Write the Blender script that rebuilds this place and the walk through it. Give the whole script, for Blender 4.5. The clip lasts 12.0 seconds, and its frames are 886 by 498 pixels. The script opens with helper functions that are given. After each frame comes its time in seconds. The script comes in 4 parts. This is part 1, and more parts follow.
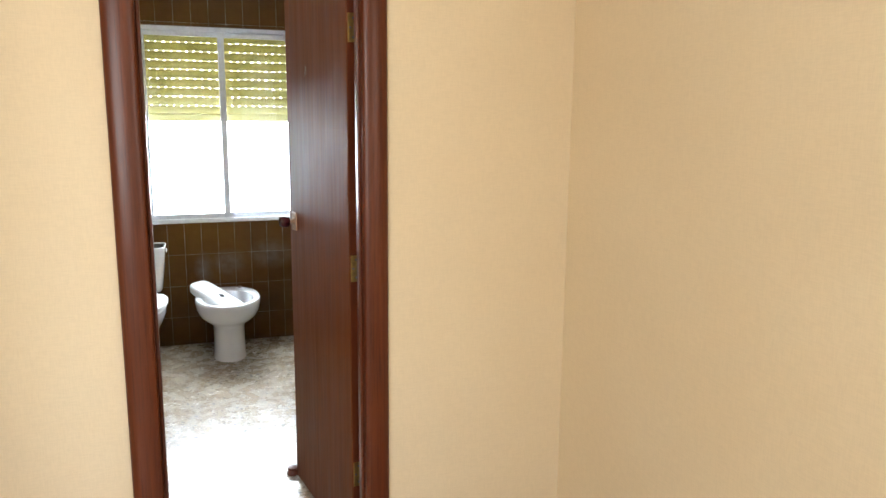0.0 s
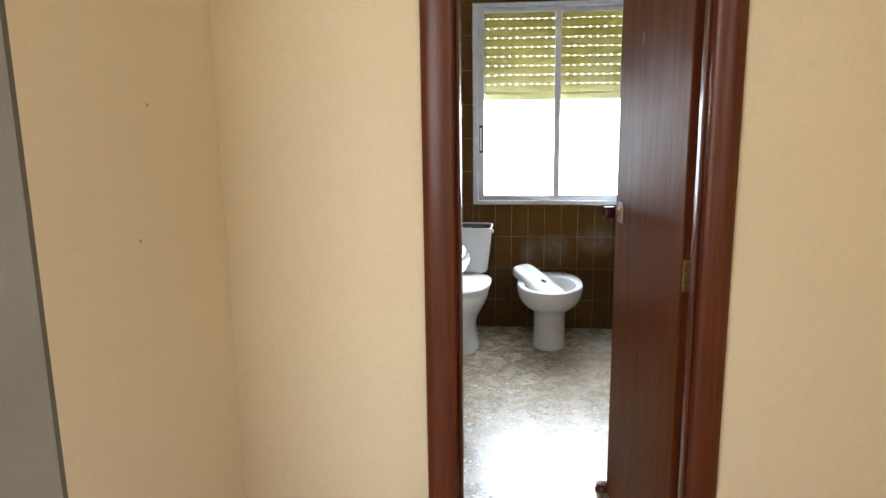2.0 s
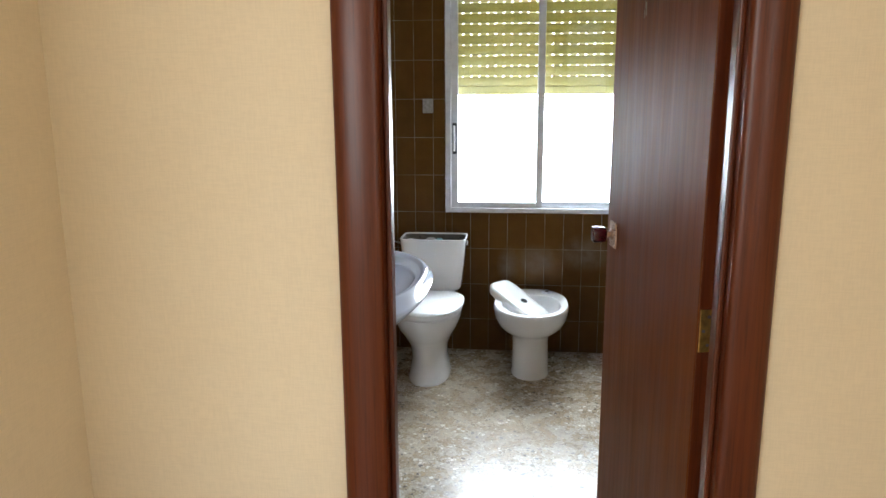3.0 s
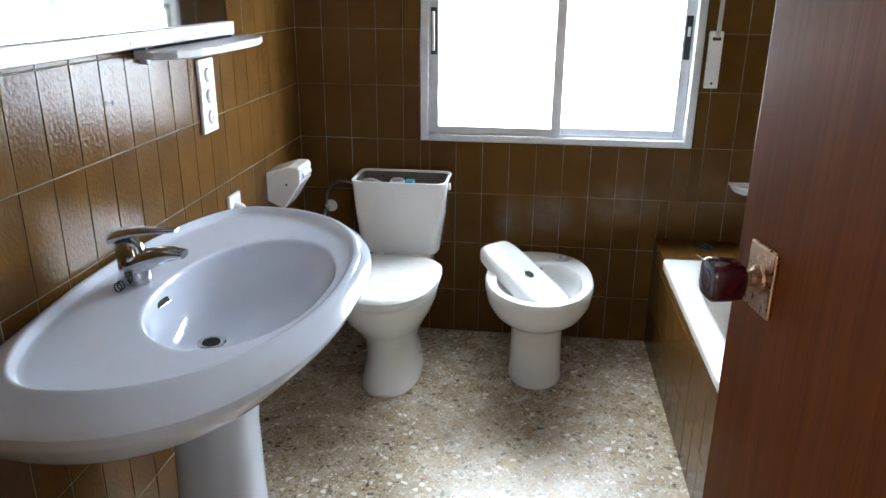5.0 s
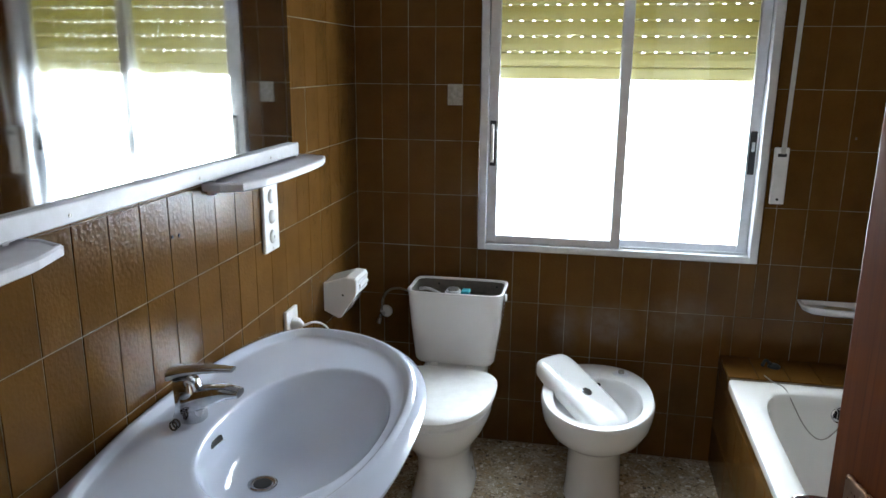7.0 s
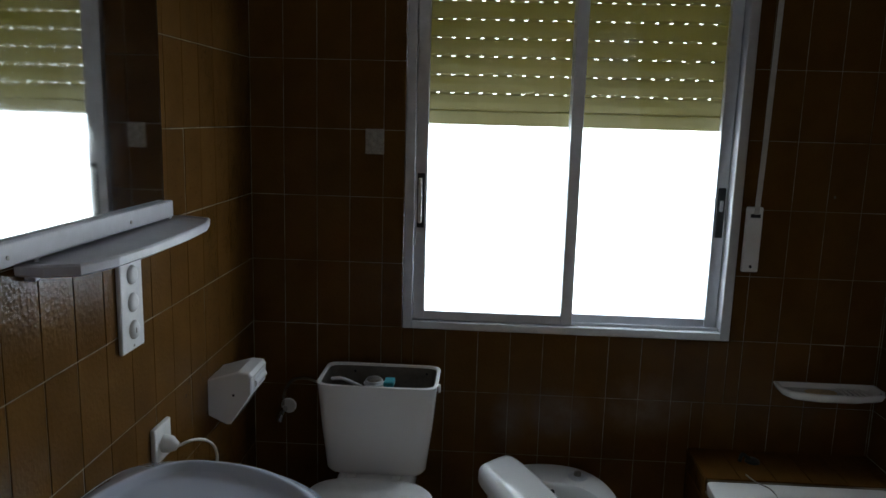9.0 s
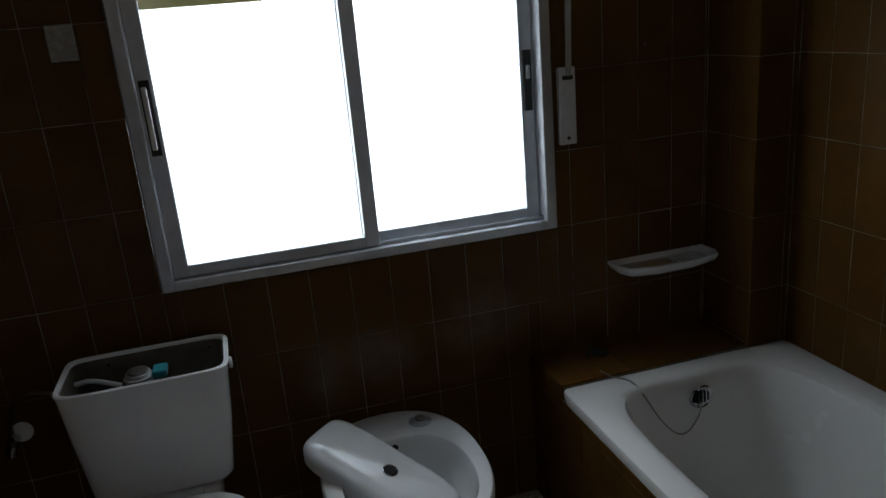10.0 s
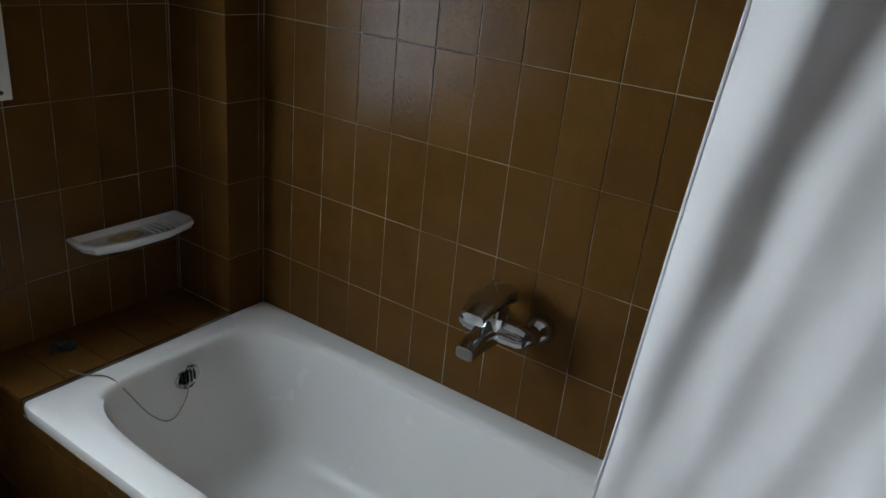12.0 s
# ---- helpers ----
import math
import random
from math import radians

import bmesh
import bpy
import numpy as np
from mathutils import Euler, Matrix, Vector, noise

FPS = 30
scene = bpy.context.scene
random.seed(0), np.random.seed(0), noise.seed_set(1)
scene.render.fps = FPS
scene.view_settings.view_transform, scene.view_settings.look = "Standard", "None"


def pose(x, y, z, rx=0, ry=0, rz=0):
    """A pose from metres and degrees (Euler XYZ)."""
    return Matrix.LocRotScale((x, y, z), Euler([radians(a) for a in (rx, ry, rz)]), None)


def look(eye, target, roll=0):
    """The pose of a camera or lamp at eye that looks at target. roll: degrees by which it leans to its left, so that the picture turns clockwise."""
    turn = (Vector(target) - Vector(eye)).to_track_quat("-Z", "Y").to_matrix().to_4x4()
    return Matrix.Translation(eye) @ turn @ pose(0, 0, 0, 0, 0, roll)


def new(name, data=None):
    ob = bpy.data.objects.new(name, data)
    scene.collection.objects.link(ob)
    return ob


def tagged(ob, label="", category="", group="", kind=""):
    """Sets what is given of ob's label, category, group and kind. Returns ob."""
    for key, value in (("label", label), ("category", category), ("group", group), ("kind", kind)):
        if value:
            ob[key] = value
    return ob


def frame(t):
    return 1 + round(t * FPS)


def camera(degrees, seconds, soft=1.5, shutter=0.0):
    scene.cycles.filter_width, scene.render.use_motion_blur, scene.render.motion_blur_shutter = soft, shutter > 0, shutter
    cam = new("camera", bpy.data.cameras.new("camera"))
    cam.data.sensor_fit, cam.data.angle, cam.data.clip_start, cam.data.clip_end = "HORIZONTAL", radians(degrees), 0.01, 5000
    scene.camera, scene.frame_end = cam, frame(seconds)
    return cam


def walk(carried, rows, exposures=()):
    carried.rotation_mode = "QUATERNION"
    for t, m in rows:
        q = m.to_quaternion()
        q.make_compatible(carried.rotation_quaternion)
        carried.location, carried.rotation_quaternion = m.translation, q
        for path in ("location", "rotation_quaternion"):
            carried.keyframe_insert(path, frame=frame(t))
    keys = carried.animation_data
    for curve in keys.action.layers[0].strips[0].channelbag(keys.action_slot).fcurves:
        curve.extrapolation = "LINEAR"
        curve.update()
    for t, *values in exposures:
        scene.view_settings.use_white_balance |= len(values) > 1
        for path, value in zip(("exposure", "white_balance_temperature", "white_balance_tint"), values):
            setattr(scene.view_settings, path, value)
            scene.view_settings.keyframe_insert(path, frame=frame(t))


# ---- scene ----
cam = camera(61.5, 12.0)
PATH = [
    (0, (0.797, -5.179, 1.56), (1.433, -3.317, 1.204), 0.5),
    (0.5, (0.89, -4.989, 1.555), (1.075, -3.033, 1.183), 0.7),
    (1, (0.91, -4.928, 1.563), (0.785, -2.972, 1.167), -0.2),
    (1.5, (0.894, -4.925, 1.558), (0.665, -2.98, 1.152), -0.3),
    (2, (0.875, -4.84, 1.555), (0.641, -2.896, 1.144), -0.8),
    (2.5, (0.901, -4.584, 1.523), (0.683, -2.639, 1.109), -0.7),
    (3, (0.933, -4.252, 1.526), (0.726, -2.307, 1.109), -0.3),
    (3.2, (0.921, -4.101, 1.515), (0.718, -2.157, 1.094), -0.4),
    (4.8, (0.966, -3.029, 1.437), (0.745, -1.143, 0.809), 0.5),
    (5, (0.943, -2.946, 1.419), (0.72, -1.073, 0.754), 0.5),
    (5.5, (0.939, -2.881, 1.421), (0.697, -1.057, 0.637), 0.8),
    (6, (0.925, -2.873, 1.468), (0.637, -1.052, 0.693), 0.5),
    (6.5, (0.916, -2.874, 1.517), (0.578, -1.004, 0.892), 0.4),
    (7, (0.917, -2.878, 1.555), (0.546, -0.973, 1.072), 0.5),
    (7.2, (0.906, -2.877, 1.564), (0.533, -0.959, 1.136), 0.6),
    (8.8, (0.735, -2.498, 1.538), (0.574, -0.533, 1.199), 1.7),
    (9, (0.746, -2.37, 1.519), (0.646, -0.402, 1.173), 1.6),
    (9.5, (0.797, -2.153, 1.446), (0.890, -0.203, 1.007), -0.75),
    (10, (0.717, -1.861, 1.423), (1.217, -0.017, 0.833), -5.0),
    (10.5, (0.682, -1.731, 1.384), (1.591, -0.151, 0.562), -5.3),
    (11, (0.743, -1.731, 1.355), (1.892, -0.392, 0.413), -0.8),
    (11.5, (0.797, -1.744, 1.408), (2.147, -0.598, 0.479), 3.1),
    (12, (0.802, -1.692, 1.484), (2.357, -0.697, 0.715), 5.9),
]
EXPOSURES = [(0, 2.2), (1, 1.95), (2, 1.8), (3.2, 1.8), (4.8, 1.85), (6.3, 1.8), (7.2, 1.3), (8.8, -0.1), (9.5, -1.1), (10.5, -1.0), (11.2, -0.35), (12, 0.25)]
walk(cam, [(t, look(eye, target, roll)) for t, eye, target, roll in PATH], EXPOSURES)

# ---- world and light ----
world = bpy.data.worlds.new("sky")
scene.world = world
world.use_nodes = True
sky = world.node_tree.nodes.new("ShaderNodeTexSky")
sky.sky_type, sky.sun_disc = "NISHITA", False
sky.sun_elevation, sky.sun_rotation = radians(42), radians(150)
world.node_tree.nodes["Background"].inputs["Strength"].default_value = 0.12
world.node_tree.links.new(sky.outputs[0], world.node_tree.nodes["Background"].inputs["Color"])


def lamp(name, kind, m, power, colour, **shape):
    data = bpy.data.lights.new(name, kind)
    data.energy, data.color = power, colour
    for key in shape:
        if key == "size":
            data.shape, data.size, data.size_y = "RECTANGLE", shape[key][0], shape[key][1]
        if key == "angle":
            data.angle = shape[key]
    ob = new(name, data)
    ob.matrix_world = m
    return ob


lamp("sun", "SUN", look((0, 0, 10), (3, 5, 4)), 2.0, (1.0, 0.94, 0.86), angle=radians(0.6))
# daylight in the opening of the bathroom window
lamp("bathroom_daylight", "AREA", look((1.03, 0.32, 1.46), (1.03, -2.0, 1.46)), 74.0, (0.80, 0.905, 1.0), size=(1.5, 1.75))
# daylight from an assumed window behind the walk, and an added unseen side opening
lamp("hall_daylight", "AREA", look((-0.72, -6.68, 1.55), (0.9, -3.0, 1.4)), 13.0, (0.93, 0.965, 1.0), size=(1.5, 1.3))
# fill lamp out of view, added to even out the niche walls
lamp("hall_side_fill", "AREA", look((2.09, -5.6, 1.55), (0.0, -5.6, 1.5)), 3.6, (0.93, 0.965, 1.0), size=(1.3, 1.3))

# ---- materials ----


class Mat:
    """A node material with short calls for what most of them need."""

    def __init__(self, name, base, rough=0.5, metal=0.0):
        self.m = bpy.data.materials.new(name)
        self.m.use_nodes = True
        self.n, self.l = self.m.node_tree.nodes, self.m.node_tree.links
        self.b = self.n["Principled BSDF"]
        self.b.inputs["Base Color"].default_value = (*base, 1)
        self.b.inputs["Roughness"].default_value = rough
        self.b.inputs["Metallic"].default_value = metal
        self.pos = self.n.new("ShaderNodeNewGeometry").outputs["Position"]

    def scaled(self, s, turn=(0, 0, 0)):
        k = self.n.new("ShaderNodeMapping")
        k.inputs["Scale"].default_value = s if isinstance(s, tuple) else (s, s, s)
        k.inputs["Rotation"].default_value = turn
        self.l.new(self.pos, k.inputs[0])
        return k.outputs[0]

    def noise(self, s, detail=4.0, rough=0.55):
        k = self.n.new("ShaderNodeTexNoise")
        k.inputs["Scale"].default_value, k.inputs["Detail"].default_value, k.inputs["Roughness"].default_value = 1.0, detail, rough
        self.l.new(self.scaled(s), k.inputs["Vector"])
        return k.outputs["Fac"]

    def cells(self, s, feature="F1"):
        k = self.n.new("ShaderNodeTexVoronoi")
        k.feature = feature
        k.inputs["Scale"].default_value = 1.0
        self.l.new(self.scaled(s), k.inputs["Vector"])
        return k

    def ramp(self, fac, stops, step=False):
        k = self.n.new("ShaderNodeValToRGB")
        k.color_ramp.interpolation = "CONSTANT" if step else "LINEAR"
        e = k.color_ramp.elements
        while len(e) < len(stops):
            e.new(0.5)
        for one, (at, c) in zip(e, stops):
            one.position, one.color = at, (*(c if isinstance(c, tuple) else (c, c, c)), 1)
        self.l.new(fac, k.inputs[0])
        return k.outputs[0]

    def mix(self, fac, a, b, how="MIX"):
        k = self.n.new("ShaderNodeMix")
        k.data_type, k.blend_type = "RGBA", how
        for socket, v in ((k.inputs[0], fac), (k.inputs[6], a), (k.inputs[7], b)):
            if hasattr(v, "is_linked"):
                self.l.new(v, socket)
            elif isinstance(v, tuple):
                socket.default_value = (*v, 1)
            else:
                socket.default_value = v if socket == k.inputs[0] else (v, v, v, 1)
        return k.outputs[2]

    def colour(self, v):
        self.l.new(v, self.b.inputs["Base Color"])
        return self

    def gloss(self, v):
        self.l.new(v, self.b.inputs["Roughness"])
        return self

    def bump(self, height, strength=0.3, distance=0.002):
        k = self.n.new("ShaderNodeBump")
        k.inputs["Strength"].default_value, k.inputs["Distance"].default_value = strength, distance
        self.l.new(height, k.inputs["Height"])
        old = self.b.inputs["Normal"].links
        if old:
            self.l.new(old[0].from_socket, k.inputs["Normal"])
        self.l.new(k.outputs[0], self.b.inputs["Normal"])
        return self

    def random(self):
        return self.n.new("ShaderNodeObjectInfo").outputs["Random"]


def glazed_tile():
    k = Mat("brown_glazed_tile", (0.2, 0.11, 0.04), 0.2)
    c = k.ramp(k.noise(9.0), [(0.3, (0.093, 0.042, 0.0095)), (0.7, (0.134, 0.0645, 0.017))])
    c = k.mix(0.35, c, k.ramp(k.random(), [(0.0, (0.089, 0.04, 0.009)), (1.0, (0.145, 0.07, 0.018))]))
    c = k.mix(k.ramp(k.noise(170.0, 2.0), [(0.5, 0.0), (0.8, 0.35)]), c, (0.065, 0.034, 0.011))
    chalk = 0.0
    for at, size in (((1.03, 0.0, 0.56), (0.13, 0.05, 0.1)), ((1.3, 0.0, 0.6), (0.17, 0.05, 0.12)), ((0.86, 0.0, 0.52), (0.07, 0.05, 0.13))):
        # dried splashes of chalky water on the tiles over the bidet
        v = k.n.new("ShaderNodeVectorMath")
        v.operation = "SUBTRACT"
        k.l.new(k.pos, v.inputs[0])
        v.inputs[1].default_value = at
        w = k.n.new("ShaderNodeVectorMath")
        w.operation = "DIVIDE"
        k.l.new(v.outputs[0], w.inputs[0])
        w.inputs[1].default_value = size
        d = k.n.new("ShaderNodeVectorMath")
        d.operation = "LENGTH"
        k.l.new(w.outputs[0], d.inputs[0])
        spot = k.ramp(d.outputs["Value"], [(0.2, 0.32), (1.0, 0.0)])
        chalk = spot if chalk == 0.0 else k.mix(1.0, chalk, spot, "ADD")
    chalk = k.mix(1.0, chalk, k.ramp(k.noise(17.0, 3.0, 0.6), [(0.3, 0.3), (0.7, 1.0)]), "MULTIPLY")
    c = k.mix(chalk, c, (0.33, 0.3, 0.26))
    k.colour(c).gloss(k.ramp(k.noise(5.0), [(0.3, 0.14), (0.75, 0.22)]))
    k.bump(k.noise((110.0, 110.0, 92.0), 1.5), 0.36, 0.003).bump(k.noise(14.0, 1.0), 0.12, 0.006)
    k.b.inputs["Specular IOR Level"].default_value = 0.115
    return k.m


def grout():
    k = Mat("pale_grout", (0.5, 0.46, 0.38), 0.9)
    k.colour(k.ramp(k.noise(7.0), [(0.38, (0.16, 0.125, 0.08)), (0.64, (0.4, 0.355, 0.285))])).bump(k.noise(300.0), 0.3, 0.001)
    return k.m


def terrazzo():
    k = Mat("terrazzo", (0.5, 0.46, 0.4), 0.3)
    big, small = k.cells(52.0), k.cells(125.0)
    edge, fine = k.cells(52.0, "DISTANCE_TO_EDGE"), k.cells(125.0, "DISTANCE_TO_EDGE")
    tones = [(0.0, (0.5, 0.44, 0.35)), (0.26, (0.34, 0.26, 0.17)), (0.44, (0.8, 0.77, 0.7)), (0.58, (0.17, 0.12, 0.075)), (0.76, (0.42, 0.3, 0.17)), (0.88, (0.05, 0.038, 0.03))]
    sep = k.n.new("ShaderNodeSeparateColor")
    k.l.new(big.outputs["Color"], sep.inputs[0])
    sep2 = k.n.new("ShaderNodeSeparateColor")
    k.l.new(small.outputs["Color"], sep2.inputs[0])
    base = k.ramp(k.noise(4.0), [(0.3, (0.33, 0.255, 0.165)), (0.7, (0.43, 0.35, 0.24))])
    c = k.mix(k.ramp(fine.outputs["Distance"], [(0.1, 0.0), (0.16, 0.75)]), base, k.ramp(sep2.outputs[1], tones, True))
    pick = k.mix(1.0, k.ramp(edge.outputs["Distance"], [(0.12, 0.0), (0.17, 1.0)]), k.ramp(sep.outputs[2], [(0.5, 0.0), (0.53, 0.95)]), "MULTIPLY")
    c = k.mix(pick, c, k.ramp(sep.outputs[0], tones, True))
    dirt = k.ramp(k.noise(3.2, 6.0, 0.7), [(0.45, 0.0), (0.75, 0.55)])
    c = k.mix(dirt, c, (0.16, 0.12, 0.075))
    c = k.mix(0.05, c, k.ramp(k.random(), [(0.0, 0.35), (1.0, 0.55)]))
    k.colour(c).gloss(k.ramp(k.noise(11.0, 5.0), [(0.3, 0.2), (0.75, 0.36)])).bump(k.noise(260.0), 0.06, 0.001)
    return k.m


def wood(name, dark, light, rough, coat, spec=0.35):
    k = Mat(name, light, rough)
    c = k.ramp(k.noise((55.0, 55.0, 1.6), 6.0, 0.65), [(0.25, dark), (0.75, light)])
    c = k.mix(k.ramp(k.noise((240.0, 240.0, 6.0), 3.0), [(0.5, 0.0), (0.72, 0.5)]), c, tuple(v * 0.45 for v in dark))
    k.colour(c).gloss(k.ramp(k.noise((30.0, 30.0, 2.5)), [(0.3, rough), (0.75, rough + 0.16)]))
    k.bump(k.noise((180.0, 180.0, 4.0), 3.0), 0.05, 0.001).bump(k.noise(18.0, 1.0), 0.05, 0.004)
    k.b.inputs["Coat Weight"].default_value, k.b.inputs["Coat Roughness"].default_value = coat, 0.22
    k.b.inputs["Specular IOR Level"].default_value = spec
    return k.m


def wallpaper():
    k = Mat("cream_wallpaper", (0.68, 0.5, 0.27), 0.75)
    c = k.ramp(k.noise(0.9, 3.0), [(0.3, (0.755, 0.61, 0.405)), (0.7, (0.8, 0.665, 0.46))])
    weave = k.mix(0.5, k.noise((420.0, 420.0, 30.0), 1.0), k.noise((40.0, 40.0, 420.0), 1.0))
    c = k.mix(k.ramp(weave, [(0.4, 0.0), (0.62, 0.22)]), c, (0.58, 0.475, 0.315))
    spot = k.ramp(k.noise(9.0, 1.0), [(0.8, 0.0), (0.83, 0.4)])
    c = k.mix(spot, c, (0.42, 0.28, 0.14))
    k.colour(c).bump(weave, 0.25, 0.0012)
    return k.m


def plaster(name, a, b, scale, strength):
    k = Mat(name, a, 0.85)
    k.colour(k.ramp(k.noise(2.5), [(0.3, a), (0.7, b)])).bump(k.noise((scale, scale, scale * 0.4), 3.0), strength, 0.006)
    return k.m


def worn(name, base, rough, metal, spread=0.08, scale=14.0, tint=0.85):
    k = Mat(name, base, rough, metal)
    k.colour(k.ramp(k.noise(scale, 5.0, 0.65), [(0.3, tuple(v * tint for v in base)), (0.62, base)]))
    k.gloss(k.ramp(k.noise(scale * 2.3, 4.0), [(0.3, rough), (0.75, rough + spread)]))
    return k


def ceramic(name, a, b):
    k = Mat(name, a, 0.08)
    c = k.ramp(k.noise(3.0, 5.0), [(0.3, a), (0.7, b)])
    c = k.mix(k.ramp(k.noise((60.0, 60.0, 40.0), 5.0, 0.7), [(0.72, 0.0), (0.8, 0.3)]), c, (0.42, 0.36, 0.27))
    k.colour(c).gloss(k.ramp(k.noise(8.0, 4.0), [(0.35, 0.06), (0.7, 0.18)]))
    k.b.inputs["Coat Weight"].default_value = 0.4
    return k.m


def slat_plastic():
    k = Mat("yellow_shutter_plastic", (0.68, 0.58, 0.2), 0.45)
    k.colour(k.ramp(k.noise((2.0, 2.0, 30.0)), [(0.3, (0.39, 0.355, 0.185)), (0.7, (0.46, 0.425, 0.24))]))
    tr = k.n.new("ShaderNodeBsdfTranslucent")
    tr.inputs[0].default_value = (0.5, 0.45, 0.18, 1)
    both = k.n.new("ShaderNodeMixShader")
    both.inputs[0].default_value = 0.2
    k.l.new(k.b.outputs[0], both.inputs[1])
    k.l.new(tr.outputs[0], both.inputs[2])
    k.l.new(both.outputs[0], k.n["Material Output"].inputs[0])
    return k.m


def cloth():
    k = Mat("white_curtain_cloth", (0.8, 0.8, 0.82), 0.8)
    k.colour(k.ramp(k.noise((3.0, 3.0, 1.5), 5.0), [(0.35, (0.86, 0.855, 0.85)), (0.65, (0.93, 0.925, 0.92))]))
    k.bump(k.noise(900.0, 1.0), 0.15, 0.0008).bump(k.noise(26.0, 3.0), 0.25, 0.004)
    tr = k.n.new("ShaderNodeBsdfTranslucent")
    tr.inputs[0].default_value = (0.75, 0.75, 0.78, 1)
    both = k.n.new("ShaderNodeMixShader")
    both.inputs[0].default_value = 0.32
    k.l.new(k.b.outputs[0], both.inputs[1])
    k.l.new(tr.outputs[0], both.inputs[2])
    k.l.new(both.outputs[0], k.n["Material Output"].inputs[0])
    return k.m


def pane_glass():
    k = Mat("window_glass", (0.95, 0.97, 0.96), 0.02)
    k.b.inputs["Transmission Weight"].default_value, k.b.inputs["IOR"].default_value = 1.0, 1.45
    return k.m


TILE, GROUT, FLOOR = glazed_tile(), grout(), terrazzo()
LEAF = wood("dark_mahogany_veneer", (0.112, 0.027, 0.0038), (0.185, 0.05, 0.0075), 0.4, 0.0, 0.15)
FRAME_WOOD = wood("red_mahogany_moulding", (0.072, 0.0135, 0.004), (0.138, 0.031, 0.008), 0.3, 0.12, 0.3)
PAPER = wallpaper()
# grey plaster, darkened further so the hall wall's end face looks shaded
ROUGH = plaster("shaded_beige_plaster", (0.125, 0.108, 0.082), (0.155, 0.135, 0.105), 90.0, 0.7)
WHITE_PAINT = plaster("white_ceiling_paint", (0.78, 0.77, 0.74), (0.82, 0.81, 0.79), 120.0, 0.15)
OUTSIDE = plaster("outside_render", (0.6, 0.53, 0.42), (0.68, 0.6, 0.48), 60.0, 0.3)
ALU = worn("brushed_aluminium", (0.72, 0.74, 0.78), 0.34, 0.85, 0.15, 20.0, 0.85).m
CHROME = worn("worn_chrome", (0.6, 0.61, 0.63), 0.06, 1.0, 0.14, 60.0, 0.75).m
DULL = worn("dull_steel", (0.42, 0.4, 0.37), 0.35, 1.0, 0.2, 90.0, 0.6).m
BRASS = worn("aged_brass", (0.66, 0.45, 0.15), 0.32, 1.0, 0.2, 80.0, 0.6).m
BRONZE = worn("rose_bronze", (0.5, 0.31, 0.2), 0.22, 1.0, 0.2, 60.0, 0.7).m
PLASTIC = worn("white_plastic", (0.78, 0.78, 0.77), 0.3, 0.0, 0.15, 30.0, 0.9).m
GREY_PLASTIC = worn("pale_grey_plastic", (0.6, 0.62, 0.65), 0.35, 0.0, 0.15, 30.0, 0.9).m
DARK = worn("black_plastic", (0.02, 0.022, 0.024), 0.4, 0.0, 0.2, 40.0, 0.6).m
HOLE = Mat("dark_hole", (0.01, 0.01, 0.01), 0.8).m
BLUE = worn("turquoise_plastic", (0.03, 0.3, 0.36), 0.35, 0.0, 0.1, 40.0, 0.8).m
RESIN = worn("dark_red_resin", (0.05, 0.004, 0.0075), 0.12, 0.0, 0.12, 50.0, 0.6).m
RUBBER = worn("grey_strap", (0.5, 0.48, 0.45), 0.8, 0.0, 0.1, 60.0, 0.8).m
ENAMEL = worn("white_bath_enamel", (0.83, 0.825, 0.8), 0.24, 0.0, 0.04, 5.0, 0.985).m
# stained lining, darkened further so the hollow cistern looks shaded inside
LIMED_DARK = worn("darkened_limescale_ceramic", (0.13, 0.112, 0.09), 0.45, 0.0, 0.2, 25.0, 0.55).m
RUST = worn("rust_stain", (0.5, 0.37, 0.2), 0.6, 0.0, 0.2, 70.0, 0.6).m
CERAMIC = ceramic("white_sanitary_ceramic", (0.76, 0.765, 0.77), (0.82, 0.82, 0.815))
BASIN = ceramic("pale_blue_grey_ceramic", (0.565, 0.615, 0.735), (0.61, 0.66, 0.775))
SLAT, CLOTH, GLASS = slat_plastic(), cloth(), pane_glass()
MIRROR = worn("silvered_mirror", (0.86, 0.88, 0.88), 0.02, 1.0, 0.05, 6.0, 0.96).m
WHITE_RAIL = worn("white_painted_metal", (0.58, 0.575, 0.62), 0.36, 0.0, 0.15, 18.0, 0.86).m

# ---- building helpers ----


def finish(bm, smooth=False):
    bmesh.ops.recalc_face_normals(bm, faces=bm.faces)
    for face in bm.faces:
        face.smooth = smooth
    return bm


def part(name, bm, material, parent=None, label="", smooth=False):
    me = bpy.data.meshes.new(name)
    finish(bm, smooth).to_mesh(me)
    bm.free()
    if smooth:
        me.set_sharp_from_angle(angle=radians(42))
    me.materials.append(material)
    ob = new(name, me)
    if parent:
        ob.parent = parent
    return tagged(ob, label)


def thing(name, at, label, category, group="", kind=""):
    ob = new(name)
    ob.location, ob.empty_display_size = at, 0.05
    return tagged(ob, label, category, group, kind)


